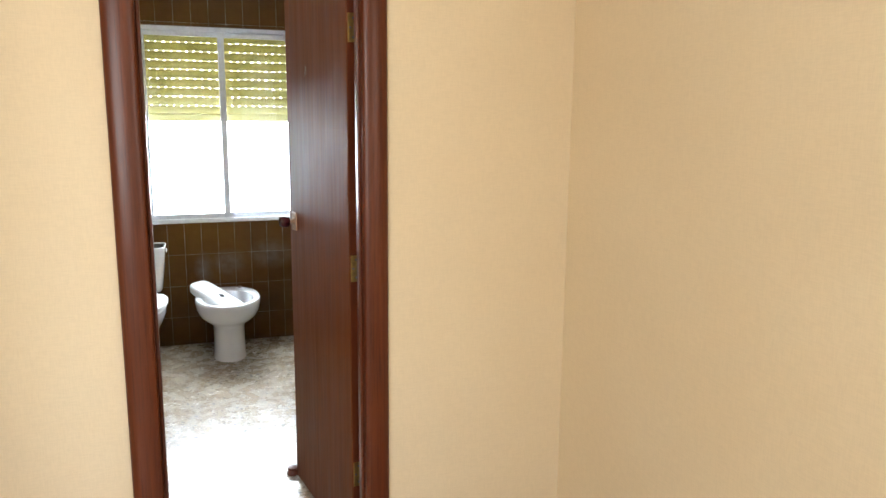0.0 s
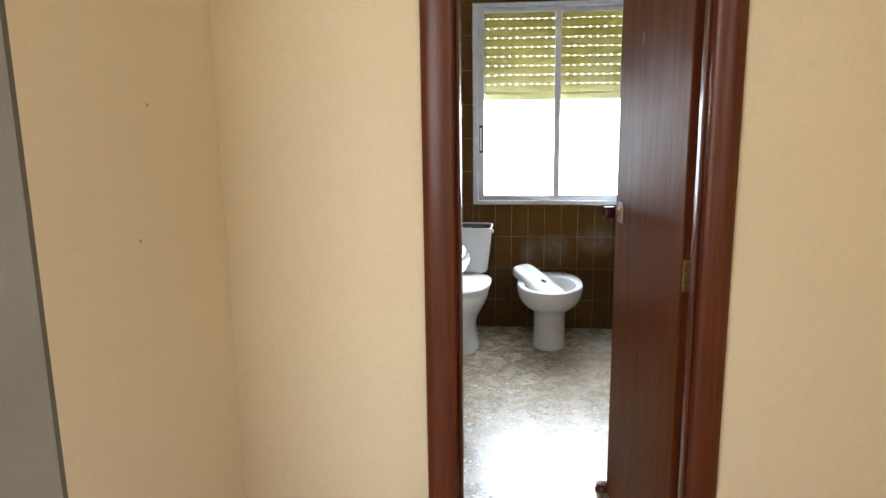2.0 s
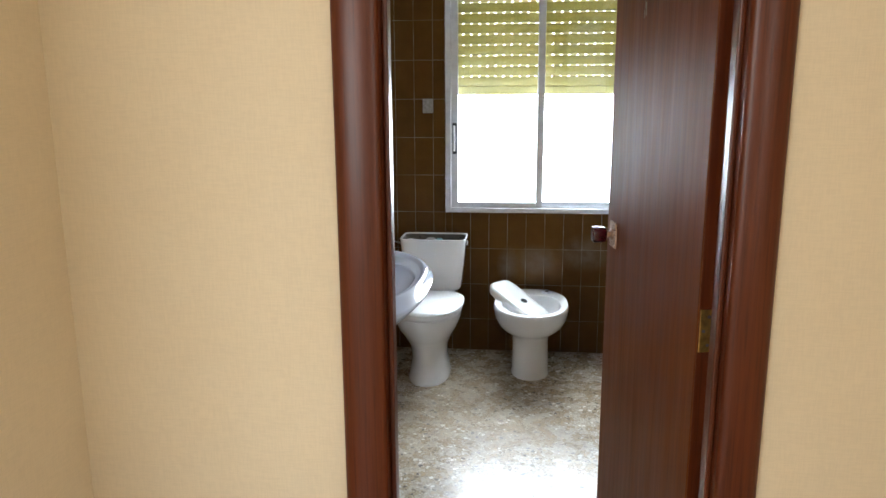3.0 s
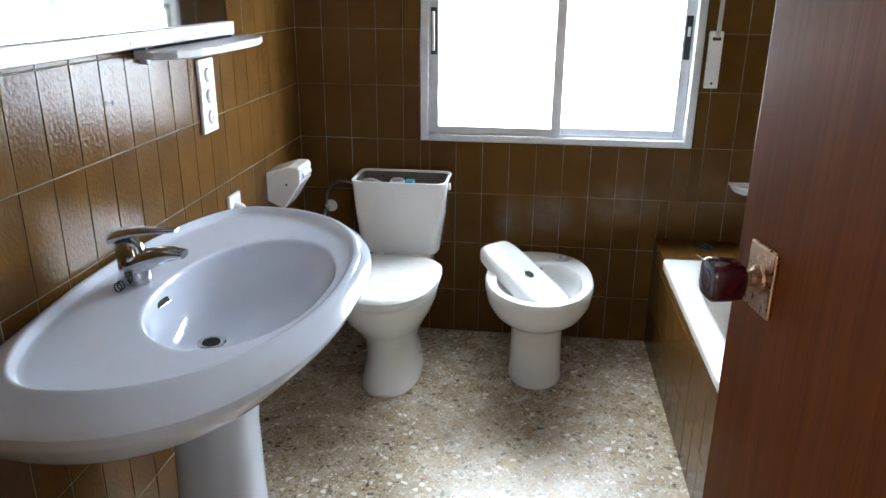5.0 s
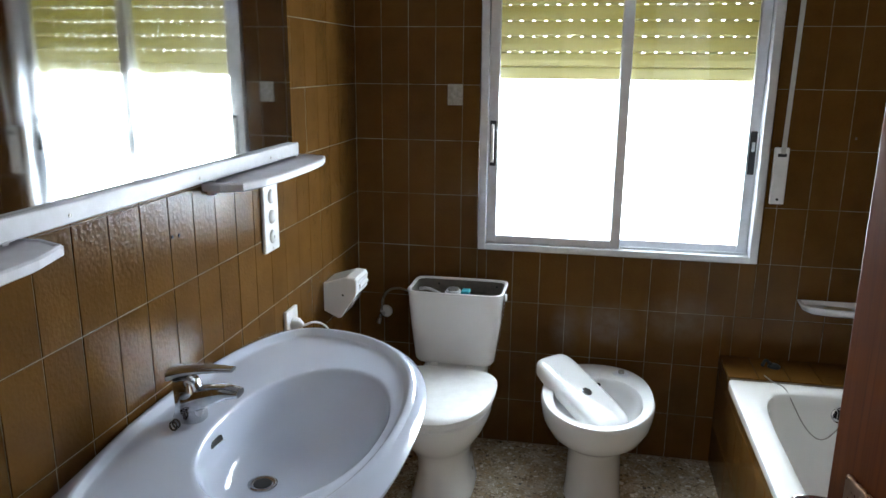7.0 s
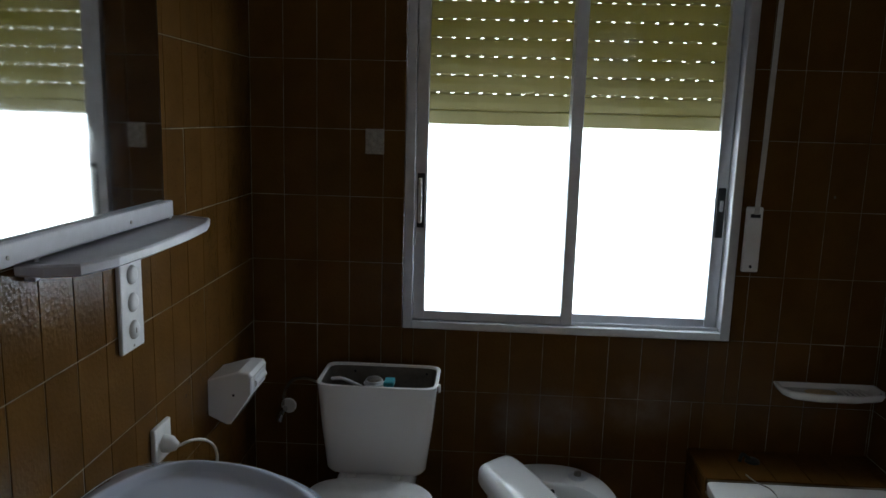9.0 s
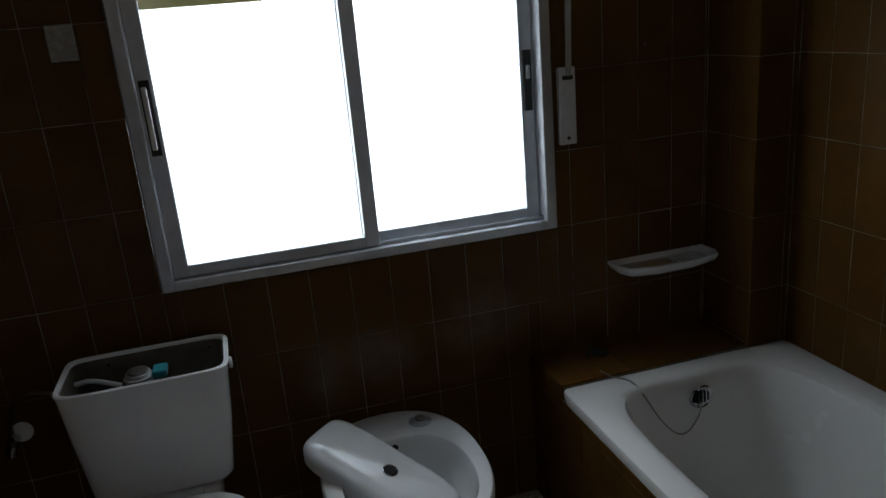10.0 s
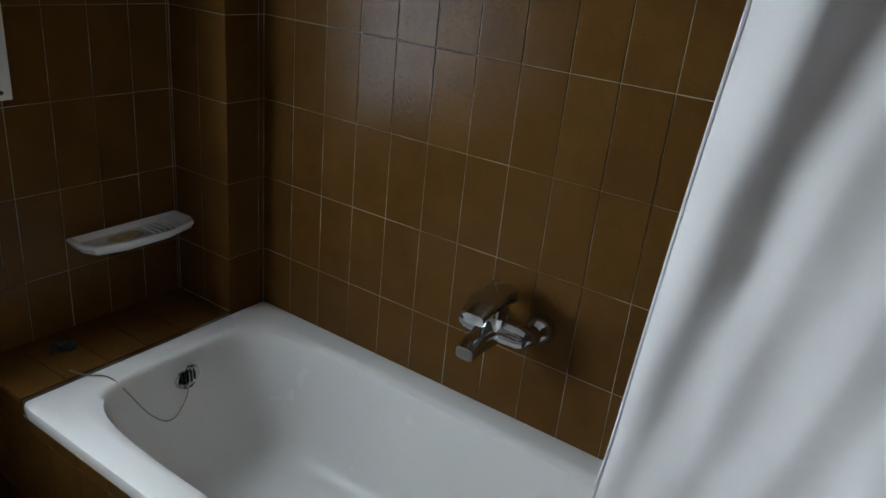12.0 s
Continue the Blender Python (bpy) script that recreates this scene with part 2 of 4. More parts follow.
def box(bm, lo, hi, bevel=0.0, seg=2, m=None):
    got = bmesh.ops.create_cube(bm, size=1.0)["verts"]
    lo, hi = Vector(lo), Vector(hi)
    for v in got:
        v.co = Vector([lo[i] + (v.co[i] + 0.5) * (hi[i] - lo[i]) for i in range(3)])
    if bevel:
        edges = {e for v in got for e in v.link_edges}
        out = bmesh.ops.bevel(bm, geom=list(edges), offset=bevel, segments=seg, affect="EDGES", profile=0.5)
        got = list({v for f in out["faces"] for v in f.verts} | {v for v in got if v.is_valid})
    if m:
        bmesh.ops.transform(bm, matrix=m, verts=got)
    return bm


def boxed(*args, **kw):
    return box(bmesh.new(), *args, **kw)


def loft(bm, rings, first=True, last=True, closed=True):
    rows = [[bm.verts.new(p) for p in r] for r in rings]
    for a, b in zip(rows, rows[1:]):
        for i in range(len(a) if closed else len(a) - 1):
            j = (i + 1) % len(a)
            bm.faces.new((a[i], a[j], b[j], b[i]))
    if first:
        bm.faces.new(rows[0])
    if last:
        bm.faces.new(rows[-1])
    return bm


def oval(cx, cy, z, a, front, back, e=2.0, n=56, eb=None):
    """A ring in plan: half width a across x, reaching front towards -y and back towards +y."""
    out = []
    for i in range(n):
        t = 2 * math.pi * i / n
        c, s = math.cos(t), math.sin(t)
        k = (eb or e) if s > 0 else e
        x = math.copysign(abs(c) ** (2 / k), c) * a
        y = math.copysign(abs(s) ** (2 / k), s) * (back if s > 0 else front)
        out.append((cx + x, cy + y, z))
    return out


def rod(bm, path, r, n=10, cap=True):
    """A round bar along the points of path; r may be one radius or one for each point."""
    pts = [Vector(p) for p in path]
    rs = r if isinstance(r, (list, tuple)) else [r] * len(pts)
    rings = []
    up = Vector((0, 0, 1))
    for i, p in enumerate(pts):
        d = (pts[min(i + 1, len(pts) - 1)] - pts[max(i - 1, 0)]).normalized()
        if i and d.dot(last) < -0.2:
            d = -d
        last = d
        side = d.cross(up)
        if side.length < 0.1:
            side = d.cross(Vector((1, 0, 0)))
        side.normalize()
        other = side.cross(d).normalized()
        rings.append([p + (side * math.cos(a) + other * math.sin(a)) * rs[i] for a in (2 * math.pi * k / n for k in range(n))])
    return loft(bm, rings, cap, cap)


def curve_points(ctrl, steps=8):
    """A smooth line through the control points."""
    p = [Vector(c) for c in ctrl]
    p = [2 * p[0] - p[1], *p, 2 * p[-1] - p[-2]]
    out = []
    for i in range(1, len(p) - 2):
        for k in range(steps):
            t = k / steps
            out.append(0.5 * (2 * p[i] + (p[i + 1] - p[i - 1]) * t + (2 * p[i - 1] - 5 * p[i] + 4 * p[i + 1] - p[i + 2]) * t * t
                              + (3 * p[i] - p[i - 1] - 3 * p[i + 1] + p[i + 2]) * t ** 3))
    return [*out, p[-2]]


def disc(bm, at, axis, r, depth, n=24, bevel=0.0):
    """A round plate that starts at `at` and goes depth along axis."""
    a, d = Vector(at), Vector(axis).normalized()
    if bevel:
        return rod(bm, [a, a + d * (depth - bevel), a + d * (depth - bevel * 0.3), a + d * depth], [r, r, r - bevel * 0.35, r - bevel], n)
    return rod(bm, [a, a + d * depth], r, n)


# ---- the plan ----
P = 0.107                   # tile pitch; a tile is twice as high as wide
ROW = 0.193                 # height of the first full joint
XR, YD, YH, TOP = 2.165, -2.79, -2.89, 2.5
DOOR_L, DOOR_R, DOOR_TOP = 0.677, 1.310, 2.05
WIN = (0.50, 1.556, 0.836, 2.095)
PIL = (2.04, -0.214)
RIM = 0.455


def structure(name, bm, material, label, category):
    return tagged(part(name, bm, material), label, category, "", "structure")


G = 0.0016                  # how deep the joints lie
bm = boxed((-0.12, YD, 0), (-G, 0.25, TOP))
wall_left = structure("wall_left", bm, GROUT, "bathroom wall covered with brown glazed upright tiles", "wall")
bm = bmesh.new()
for lo, hi in (((-G, G, 0), (WIN[0] - 0.004, 0.25, TOP)), ((WIN[1] + 0.004, G, 0), (XR + G, 0.25, TOP)),
               ((WIN[0] - 0.004, G, 0), (WIN[1] + 0.004, 0.25, WIN[2] - 0.004)), ((WIN[0] - 0.004, G, WIN[3] + 0.004), (WIN[1] + 0.004, 0.25, TOP))):
    box(bm, lo, hi)
wall_back = structure("wall_back", bm, GROUT, "tiled bathroom wall around the wide window", "wall")
bm = boxed((XR + G, YD, 0), (XR + 0.12, 0.25, TOP))
wall_right = structure("wall_right", bm, GROUT, "brown tiled wall beside the bathtub", "wall")
bm = boxed((PIL[0] + G, PIL[1] + G, 0), (XR, 0.0, TOP))
pilaster = structure("pilaster", bm, GROUT, "tiled square pipe casing in the corner beside the bathtub", "pilaster")
bm = bmesh.new()
for lo, hi in (((-0.12, YH + 0.05, 0), (DOOR_L - 0.03, YD - G, TOP)), ((DOOR_R + 0.03, YH + 0.05, 0), (XR + 0.12, YD - G, TOP)),
               ((DOOR_L - 0.03, YH + 0.05, DOOR_TOP + 0.03), (DOOR_R + 0.03, YD - G, TOP))):
    box(bm, lo, hi)
wall_door = structure("wall_door", bm, GROUT, "tiled inner side of the wall around the doorway", "wall")
bm = bmesh.new()
for lo, hi in (((-0.12, YH, 0), (DOOR_L - 0.03, YH + 0.05, TOP)), ((DOOR_R + 0.03, YH, 0), (XR + 0.12, YH + 0.05, TOP)),
               ((DOOR_L - 0.03, YH, DOOR_TOP + 0.03), (DOOR_R + 0.03, YH + 0.05, TOP))):
    box(bm, lo, hi)
structure("wall_hall_door", bm, PAPER, "cream papered hall wall around the bathroom door", "wall")
structure("wall_hall_left", boxed((-1.6, -3.686, 0), (0.033, YH, TOP)), PAPER, "cream papered side wall of the hall niche", "wall")
structure("wall_hall_end", boxed((-1.6, -3.70, 0), (0.037, -3.686, TOP)), ROUGH, "rough plaster end of the hall wall, shade in its grey beige", "wall")
# rear stretch out of view; its opening is added for the side fill lamp
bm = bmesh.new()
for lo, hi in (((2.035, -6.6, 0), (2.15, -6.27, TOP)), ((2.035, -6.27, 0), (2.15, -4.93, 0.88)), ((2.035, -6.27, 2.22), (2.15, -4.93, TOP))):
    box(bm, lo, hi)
structure("wall_hall_right_rear", bm, PAPER, "unseen cream papered hall wall with an opening added for daylight", "wall")
structure("wall_hall_right", boxed((2.035, -4.93, 0), (2.15, YH, TOP)), PAPER, "cream papered hall wall", "wall")
structure("wall_hall_west", boxed((-1.72, -6.6, 0), (-1.6, -3.70, TOP)), PAPER, "cream papered wall closing the hall", "wall")
# unseen back wall, its opening assumed for the hall lamp
bm = bmesh.new()
for lo, hi in (((-1.72, -6.8, 0), (-1.5, -6.6, TOP)), ((0.06, -6.8, 0), (2.15, -6.6, TOP)), ((-1.5, -6.8, 0), (0.06, -6.6, 0.85)), ((-1.5, -6.8, 2.25), (0.06, -6.6, TOP))):
    box(bm, lo, hi)
structure("wall_hall_back", bm, PAPER, "unseen cream papered hall wall with an opening added for daylight", "wall")
structure("ceiling", boxed((-1.75, -6.85, TOP), (2.35, 0.3, TOP + 0.12)), WHITE_PAINT, "white painted ceiling", "ceiling")
floor = structure("floor", boxed((-1.72, -6.8, -0.12), (2.28, 0.25, -0.0015)), GROUT, "worn terrazzo tile floor with dark and pale chips", "floor")
structure("ground", boxed((-400, -400, -3.3), (400, 400, -3.1)), OUTSIDE, "pale ground outside the building", "ground")

# ---- doorway ----


def casing(bm, x0, x1, out, z1):
    """An upright moulding on the hall side; its inner edge is x0, its outer edge x1."""
    w = x1 - x0
    prof = [(0.0, 0.0), (0.0, 0.013)]
    prof += [(0.5 - 0.5 * math.cos(math.pi * k / 12), 0.013 + 0.016 * math.sin(math.pi * k / 12) ** 0.8 - 0.006 * k / 12) for k in range(1, 12)]
    prof += [(1.0, 0.006), (1.0, 0.0)]
    return loft(bm, [[(x0 + w * u, out - d, z) for u, d in prof] for z in (0.0, z1)])


door_frame = tagged(thing("door_frame", (1.0, YH, 0), "reddish mahogany door frame with rounded mouldings", "door frame"), kind="structure")
door_frame.location = (0, 0, 0)
part("casing", casing(bmesh.new(), DOOR_L, DOOR_L - 0.088, YH, DOOR_TOP + 0.08), FRAME_WOOD, door_frame, smooth=True)
part("casing", casing(bmesh.new(), DOOR_R, DOOR_R + 0.08, YH, DOOR_TOP + 0.08), FRAME_WOOD, door_frame, smooth=True)
part("head_casing", boxed((DOOR_L + 0.001, YH - 0.022, DOOR_TOP), (DOOR_R - 0.001, YH, DOOR_TOP + 0.08), bevel=0.006), FRAME_WOOD, door_frame)
for x0, x1, s in ((DOOR_L - 0.028, DOOR_L, 1), (DOOR_R, DOOR_R + 0.028, -1)):
    bm = boxed((x0, YH, 0), (x1, YD - 0.001, DOOR_TOP), bevel=0.002, seg=1)
    part("jamb", bm, FRAME_WOOD, door_frame)
    a, b = (x1, x1 + 0.011) if s > 0 else (x0 - 0.011, x0)
    part("door_stop", boxed((a, YH + 0.012, 0), (b, YH + 0.05, DOOR_TOP - 0.012), bevel=0.003), FRAME_WOOD, door_frame)
part("head_jamb", boxed((DOOR_L, YH, DOOR_TOP - 0.012), (DOOR_R, YD - 0.001, DOOR_TOP + 0.02), bevel=0.002, seg=1), FRAME_WOOD, door_frame)
for x0, x1 in ((DOOR_L - 0.075, DOOR_L - 0.012), (DOOR_R + 0.012, DOOR_R + 0.075)):
    part("inner_casing", boxed((x0, YD + 0.0005, 0), (x1, YD + 0.013, DOOR_TOP + 0.07), bevel=0.004), FRAME_WOOD, door_frame)

# the open door: local x runs from the hinge along the leaf, local y to its far side
HINGE = Vector((1.29, -2.770, 0.008))
door = thing("door", HINGE, "dark mahogany veneer door standing open into the bathroom", "door")
door.rotation_euler = (0, 0, math.atan2(0.65, -0.11))
LEN, THICK = 0.66, 0.036
leaf = part("leaf", boxed((0, -THICK, 0), (LEN, 0, 2.03), bevel=0.003, seg=2), LEAF, door)
for x0, x1 in ((-0.0012, 0.0), (LEN, LEN + 0.0012)):
    part("edge_strip", boxed((x0, -THICK + 0.002, 0.002), (x1, -0.002, 2.028)), FRAME_WOOD, door, "reddish solid wood edge strip")
for z in (0.3, 1.04, 1.82):
    bm = boxed((-0.0038, -THICK + 0.006, z - 0.045), (-0.0014, -0.004, z + 0.045), bevel=0.0008, seg=1)
    hinge = part("hinge", bm, BRASS, door, "aged brass hinge")
    part("hinge_pin", disc(bmesh.new(), (-0.004, -THICK - 0.002, z - 0.047), (0, 0, 1), 0.006, 0.094, 10), BRASS, hinge)
    for k in (-0.03, 0.0, 0.03):
        part("screw", disc(bmesh.new(), (-0.0037, -0.018 + (0.006 if k == 0 else -0.004), z + k), (-1, 0, 0), 0.0035, 0.0008, 8), DULL, hinge)
KX, KZ = 0.593, 1.125
for side in (1, -1):
    y0 = 0.0 if side > 0 else -THICK
    bm = boxed((KX - 0.028, min(y0, y0 + side * 0.006), KZ - 0.036), (KX + 0.028, max(y0, y0 + side * 0.006), KZ + 0.036), bevel=0.0025)
    plate = part("rose_plate", bm, BRONZE, door, "square bronze knob plate")
    bm = rod(bmesh.new(), [(KX, y0 + side * v, KZ) for v in (0.006, 0.009, 0.012, 0.018, 0.023, 0.027)], [0.016, 0.015, 0.009, 0.008, 0.012, 0.015], 16)
    part("neck", bm, BRONZE, plate, smooth=True)
    sec = [(0.024, 0.015), (0.028, 0.0195), (0.042, 0.0212), (0.058, 0.0212), (0.061, 0.019), (0.0615, 0.0145)]
    bm = loft(bmesh.new(), [[(KX + x, y0 + side * v, KZ + z) for x, _, z in ((q[0], 0, q[1]) for q in oval(0, 0, 0, r, r, r, 3.6, 24))] for v, r in sec])
    knob = part("knob", bm, RESIN, door, "square dark red resin knob", smooth=True)
    part("cap", disc(bmesh.new(), (KX, y0 + side * 0.0612, KZ), (0, side, 0), 0.0115, 0.0012, 16), RESIN, knob)
# a small peeled scar on the veneer
bm = bmesh.new()
for x, z, w, h in ((0.41, 1.69, 0.0035, 0.03), (0.4165, 1.706, 0.0025, 0.018), (0.423, 1.684, 0.002, 0.02)):
    box(bm, (x, 0.0, z), (x + w, 0.0012, z + h), 0.0004, 1)
part("scar", bm, GROUT, door, "pale glue scar")

# door stop on the floor
stop = thing("door_stopper", (1.165, -2.085, 0), "small reddish wooden door stop on the floor", "door stop")
bm = rod(bmesh.new(), [(0, 0, 0), (0, 0, 0.006), (0, 0, 0.02), (0, 0, 0.03), (0, 0, 0.034)], [0.026, 0.027, 0.019, 0.024, 0.014], 14)

part("body", bm, FRAME_WOOD, stop, smooth=True)

# ---- window ----
window = thing("window_1", (0, 0, 0), "sliding aluminium window with two clear panes", "window", kind="structure")
x0, x1, z0, z1 = WIN


def frame_bars(bm, x0, x1, z0, z1, y0, y1, w, wb=None, bevel=0.002):
    wb = wb or w
    box(bm, (x0, y0, z0), (x0 + w, y1, z1), bevel, 1)
    box(bm, (x1 - w, y0, z0), (x1, y1, z1), bevel, 1)
    box(bm, (x0 + w, y0, z1 - wb), (x1 - w, y1, z1), bevel, 1)
    box(bm, (x0 + w, y0, z0), (x1 - w, y1, z0 + wb), bevel, 1)
    return bm


part("window_frame", frame_bars(bmesh.new(), x0, x1, z0, z1, -0.012, 0.075, 0.03, 0.026), ALU, window)
bm = bmesh.new()
for y in (0.012, 0.046):
    box(bm, (x0 + 0.03, y, z0 + 0.026), (x1 - 0.03, y + 0.004, z0 + 0.036))
part("track", bm, ALU, window)
mid = 1.033
for sx0, sx1, y, wide in ((x0 + 0.031, mid + 0.02, 0.004, 0.04), (mid - 0.02, x1 - 0.031, 0.038, 0.04)):
    sash = part("sash", frame_bars(bmesh.new(), sx0, sx1, z0 + 0.028, z1 - 0.028, y, y + 0.026, 0.038, 0.03), ALU, window)
    pane = part("pane", boxed((sx0 + 0.034, y + 0.011, z0 + 0.054), (sx1 - 0.034, y + 0.015, z1 - 0.054)), GLASS, sash, "clear glass pane")
    pane.visible_shadow = False
hx = x0 + 0.05
handle = part("latch", boxed((hx - 0.012, -0.001, 1.17), (hx + 0.012, 0.005, 1.345), bevel=0.002), DARK, window, "dark recessed latch with a pale grip")
part("grip", boxed((hx - 0.008, -0.012, 1.185), (hx + 0.004, 0.0, 1.33), bevel=0.003), PLASTIC, handle)
lx = x1 - 0.05
handle = part("latch", boxed((lx - 0.012, 0.033, 1.165), (lx + 0.012, 0.0385, 1.325), bevel=0.002), DARK, window, "dark recessed latch")
part("button", boxed((lx - 0.005, 0.029, 1.25), (lx + 0.006, 0.034, 1.285), bevel=0.0015, seg=1), GREY_PLASTIC, handle)

# roller shutter, let down to a good third of the opening
shutter = thing("roller_shutter", (0, 0, 0), "yellowish plastic roller shutter, half lowered, with lit slots", "roller shutter")
PITCH, BASE = 0.058, 1.545
box_bm = boxed((x0 + 0.002, 0.105, BASE - 0.045), (x1 - 0.002, 0.121, BASE), bevel=0.003)
part("bottom_rail", box_bm, SLAT, shutter)
for k in range(11):
    z = BASE + k * PITCH
    h = PITCH - 0.0022
    prof = [(0.108, 0.0), (0.113, h * 0.08), (0.1145, h * 0.5), (0.113, h * 0.92), (0.108, h), (0.112, h), (0.118, h * 0.9), (0.1195, h * 0.5), (0.118, h * 0.1), (0.112, 0.0)]
    prof = [(0.226 - a, b) for a, b in prof]
    bm = loft(bmesh.new(), [[(x, a, z + b) for a, b in prof] for x in (x0 + 0.003, x1 - 0.003)])
    slat = part("slat", bm, SLAT, shutter)
    bm = bmesh.new()
    u = x0 + 0.004
    while u < x1 - 0.01:
        box(bm, (u, 0.1125, z + h - 0.0004), (min(u + 0.034, x1 - 0.004), 0.1185, z + PITCH + 0.0004))
        u += 0.046
    part("slot_bars", bm, SLAT, slat)

# ---- fixtures ----


def make_basin():
    z, cy = 0.83, -1.475
    t = thing("washbasin", (0.2, cy, 0), "large oval pale blue-grey pedestal washbasin with a wide deck", "washbasin")
    t.location = (0, 0, 0)

    def outline(inset, zz, n=72):
        # straight at the wall, bulging to the room
        out = []
        for i in range(n):
            a = 2 * math.pi * i / n
            c, s = math.cos(a), math.sin(a)
            k = 2.35 if c >= 0 else 5.0
            reach = (0.395 if c >= 0 else 0.196) - inset
            out.append((0.2 + math.copysign(abs(c) ** (2 / k), c) * reach, -1.53 + math.copysign(abs(s) ** (2 / k), s) * (0.575 - inset), zz))
        return out

    def bead(inset, zz, n=72):
        # the raised edge of the sunken deck
        out = []
        for i in range(n):
            a = 2 * math.pi * i / n
            c, s = math.cos(a), math.sin(a)
            reach = (0.364 if c >= 0 else 0.178) - inset
            out.append((0.2 + math.copysign(abs(c) ** (2 / 2.2), c) * reach, -1.512 + math.copysign(abs(s) ** (2 / 2.2), s) * (0.512 - inset), zz))
        return out

    def bowl(f, zz, dx=0.0, dy=0.0, n=72):
        return [(0.352 + dx + math.cos(2 * math.pi * i / n) * 0.177 * f, -1.525 + dy + math.sin(2 * math.pi * i / n) * 0.302 * f, zz) for i in range(n)]

    def skirt(inset, drop):
        # the skirt leans in and grows shallower away from the door
        return [(x, y, zz - drop * (0.88 - 0.42 * (y + 1.53))) for x, y, zz in outline(inset, z)]

    rings = [outline(0.2, z - 0.18), skirt(0.14, 0.128), skirt(0.075, 0.108), skirt(0.052, 0.102), skirt(0.044, 0.096), skirt(0.006, 0.054), skirt(0.001, 0.046), outline(0.001, z - 0.036),
             outline(0.006, z - 0.031), outline(0.018, z - 0.02), bead(-0.008, z - 0.003), bead(0.0, z), bead(0.006, z + 0.0005), bead(0.01, z - 0.002), bead(0.017, z - 0.0125), bead(0.022, z - 0.015), bead(0.034, z - 0.016)]
    rings += [bowl(1.05, z - 0.0168), bowl(1.015, z - 0.0172), bowl(1.0, z - 0.019), bowl(0.988, z - 0.025), bowl(0.965, z - 0.038), bowl(0.88, z - 0.072, -0.01, -0.005), bowl(0.7, z - 0.108, -0.028, -0.015),
              bowl(0.45, z - 0.13, -0.052, -0.035), bowl(0.2, z - 0.137, -0.07, -0.045), bowl(0.08, z - 0.138, -0.076, -0.05)]
    part("bowl", loft(bmesh.new(), rings), BASIN, t, smooth=True)
    sec = [(0.0, 0.118, 0.135), (0.01, 0.12, 0.137), (0.03, 0.112, 0.128), (0.2, 0.096, 0.11), (0.42, 0.092, 0.105), (0.56, 0.102, 0.118), (0.635, 0.125, 0.15), (0.66, 0.135, 0.16)]
    part("pedestal", loft(bmesh.new(), [oval(0.225, cy, h, a, b, b, 2.6) for h, a, b in sec]), BASIN, t, smooth=True)
    d = Vector((0.281, -1.575, z - 0.1375))
    drain = part("drain", rod(bmesh.new(), [d, d + Vector((0, 0, 0.003)), d + Vector((0, 0, 0.004)), d + Vector((0, 0, 0.001))], [0.031, 0.031, 0.026, 0.016], 24), CHROME, t, "chrome drain ring", smooth=True)
    part("drain_hole", disc(bmesh.new(), d + Vector((0, 0, 0.0005)), (0, 0, 1), 0.019, 0.003, 20), HOLE, drain)
    m = Matrix.Translation((0.186, -1.588, z - 0.043)) @ Matrix.Rotation(radians(62), 4, "Y") @ Matrix.Rotation(radians(-4), 4, "Z")
    part("overflow_slot", boxed((-0.006, -0.026, -0.004), (0.006, 0.026, 0.0045), bevel=0.003, m=m), HOLE, t, "dark overflow slot")
    m = m @ Matrix.Translation((0.0065, 0, 0.001))
    part("overflow_lip", boxed((-0.0008, -0.026, -0.004), (0.0008, 0.026, 0.005), bevel=0.0003, seg=1, m=m), CHROME, t, "chrome lip of the overflow")
    return t


def make_tap():
    t = thing("basin_tap", (0.112, -1.55, 0.8155), "chrome single-lever basin tap", "tap")
    bm = loft(bmesh.new(), [oval(x, 0, z, a, b, b, 2.6, 28) for x, z, a, b in ((0, 0, 0.034, 0.03), (0, 0.004, 0.0345, 0.0305), (0.002, 0.03, 0.031, 0.028), (0.001, 0.06, 0.03, 0.0275), (-0.002, 0.078, 0.029, 0.026), (-0.005, 0.09, 0.026, 0.023), (-0.006, 0.096, 0.016, 0.014))])
    part("body", bm, CHROME, t, smooth=True)

    def tongue(ctrl, w0, w1, h0, h1):
        path = curve_points(ctrl, 5)
        rings = []
        for i, p in enumerate(path):
            u = i / (len(path) - 1)
            rings.append([p + Vector((0, y, z)) for y, z, _ in oval(0, 0, 0, w0 + (w1 - w0) * u, h0 + (h1 - h0) * u, h0 + (h1 - h0) * u, 3.2, 20)])
        return loft(bmesh.new(), rings)

    part("spout", tongue([(-0.005, 0, 0.034), (0.035, 0, 0.052), (0.08, 0, 0.066), (0.118, 0, 0.069)], 0.03, 0.017, 0.032, 0.008), CHROME, t, smooth=True)
    part("lever", tongue([(-0.036, 0, 0.101), (-0.012, 0, 0.108), (0.02, 0, 0.114), (0.06, 0, 0.118), (0.106, 0, 0.121)], 0.027, 0.012, 0.014, 0.004), CHROME, t, smooth=True)
    for dy in (-0.05, -0.061):
        pts = [(-0.004 + math.cos(a) * 0.008, dy, 0.011 + math.sin(a) * 0.0095) for a in (2 * math.pi * k / 14 for k in range(15))]
        part("chain_ring", rod(bmesh.new(), pts, 0.0019, 6), DARK, t, "small black ring of a lost plug chain")
    return t


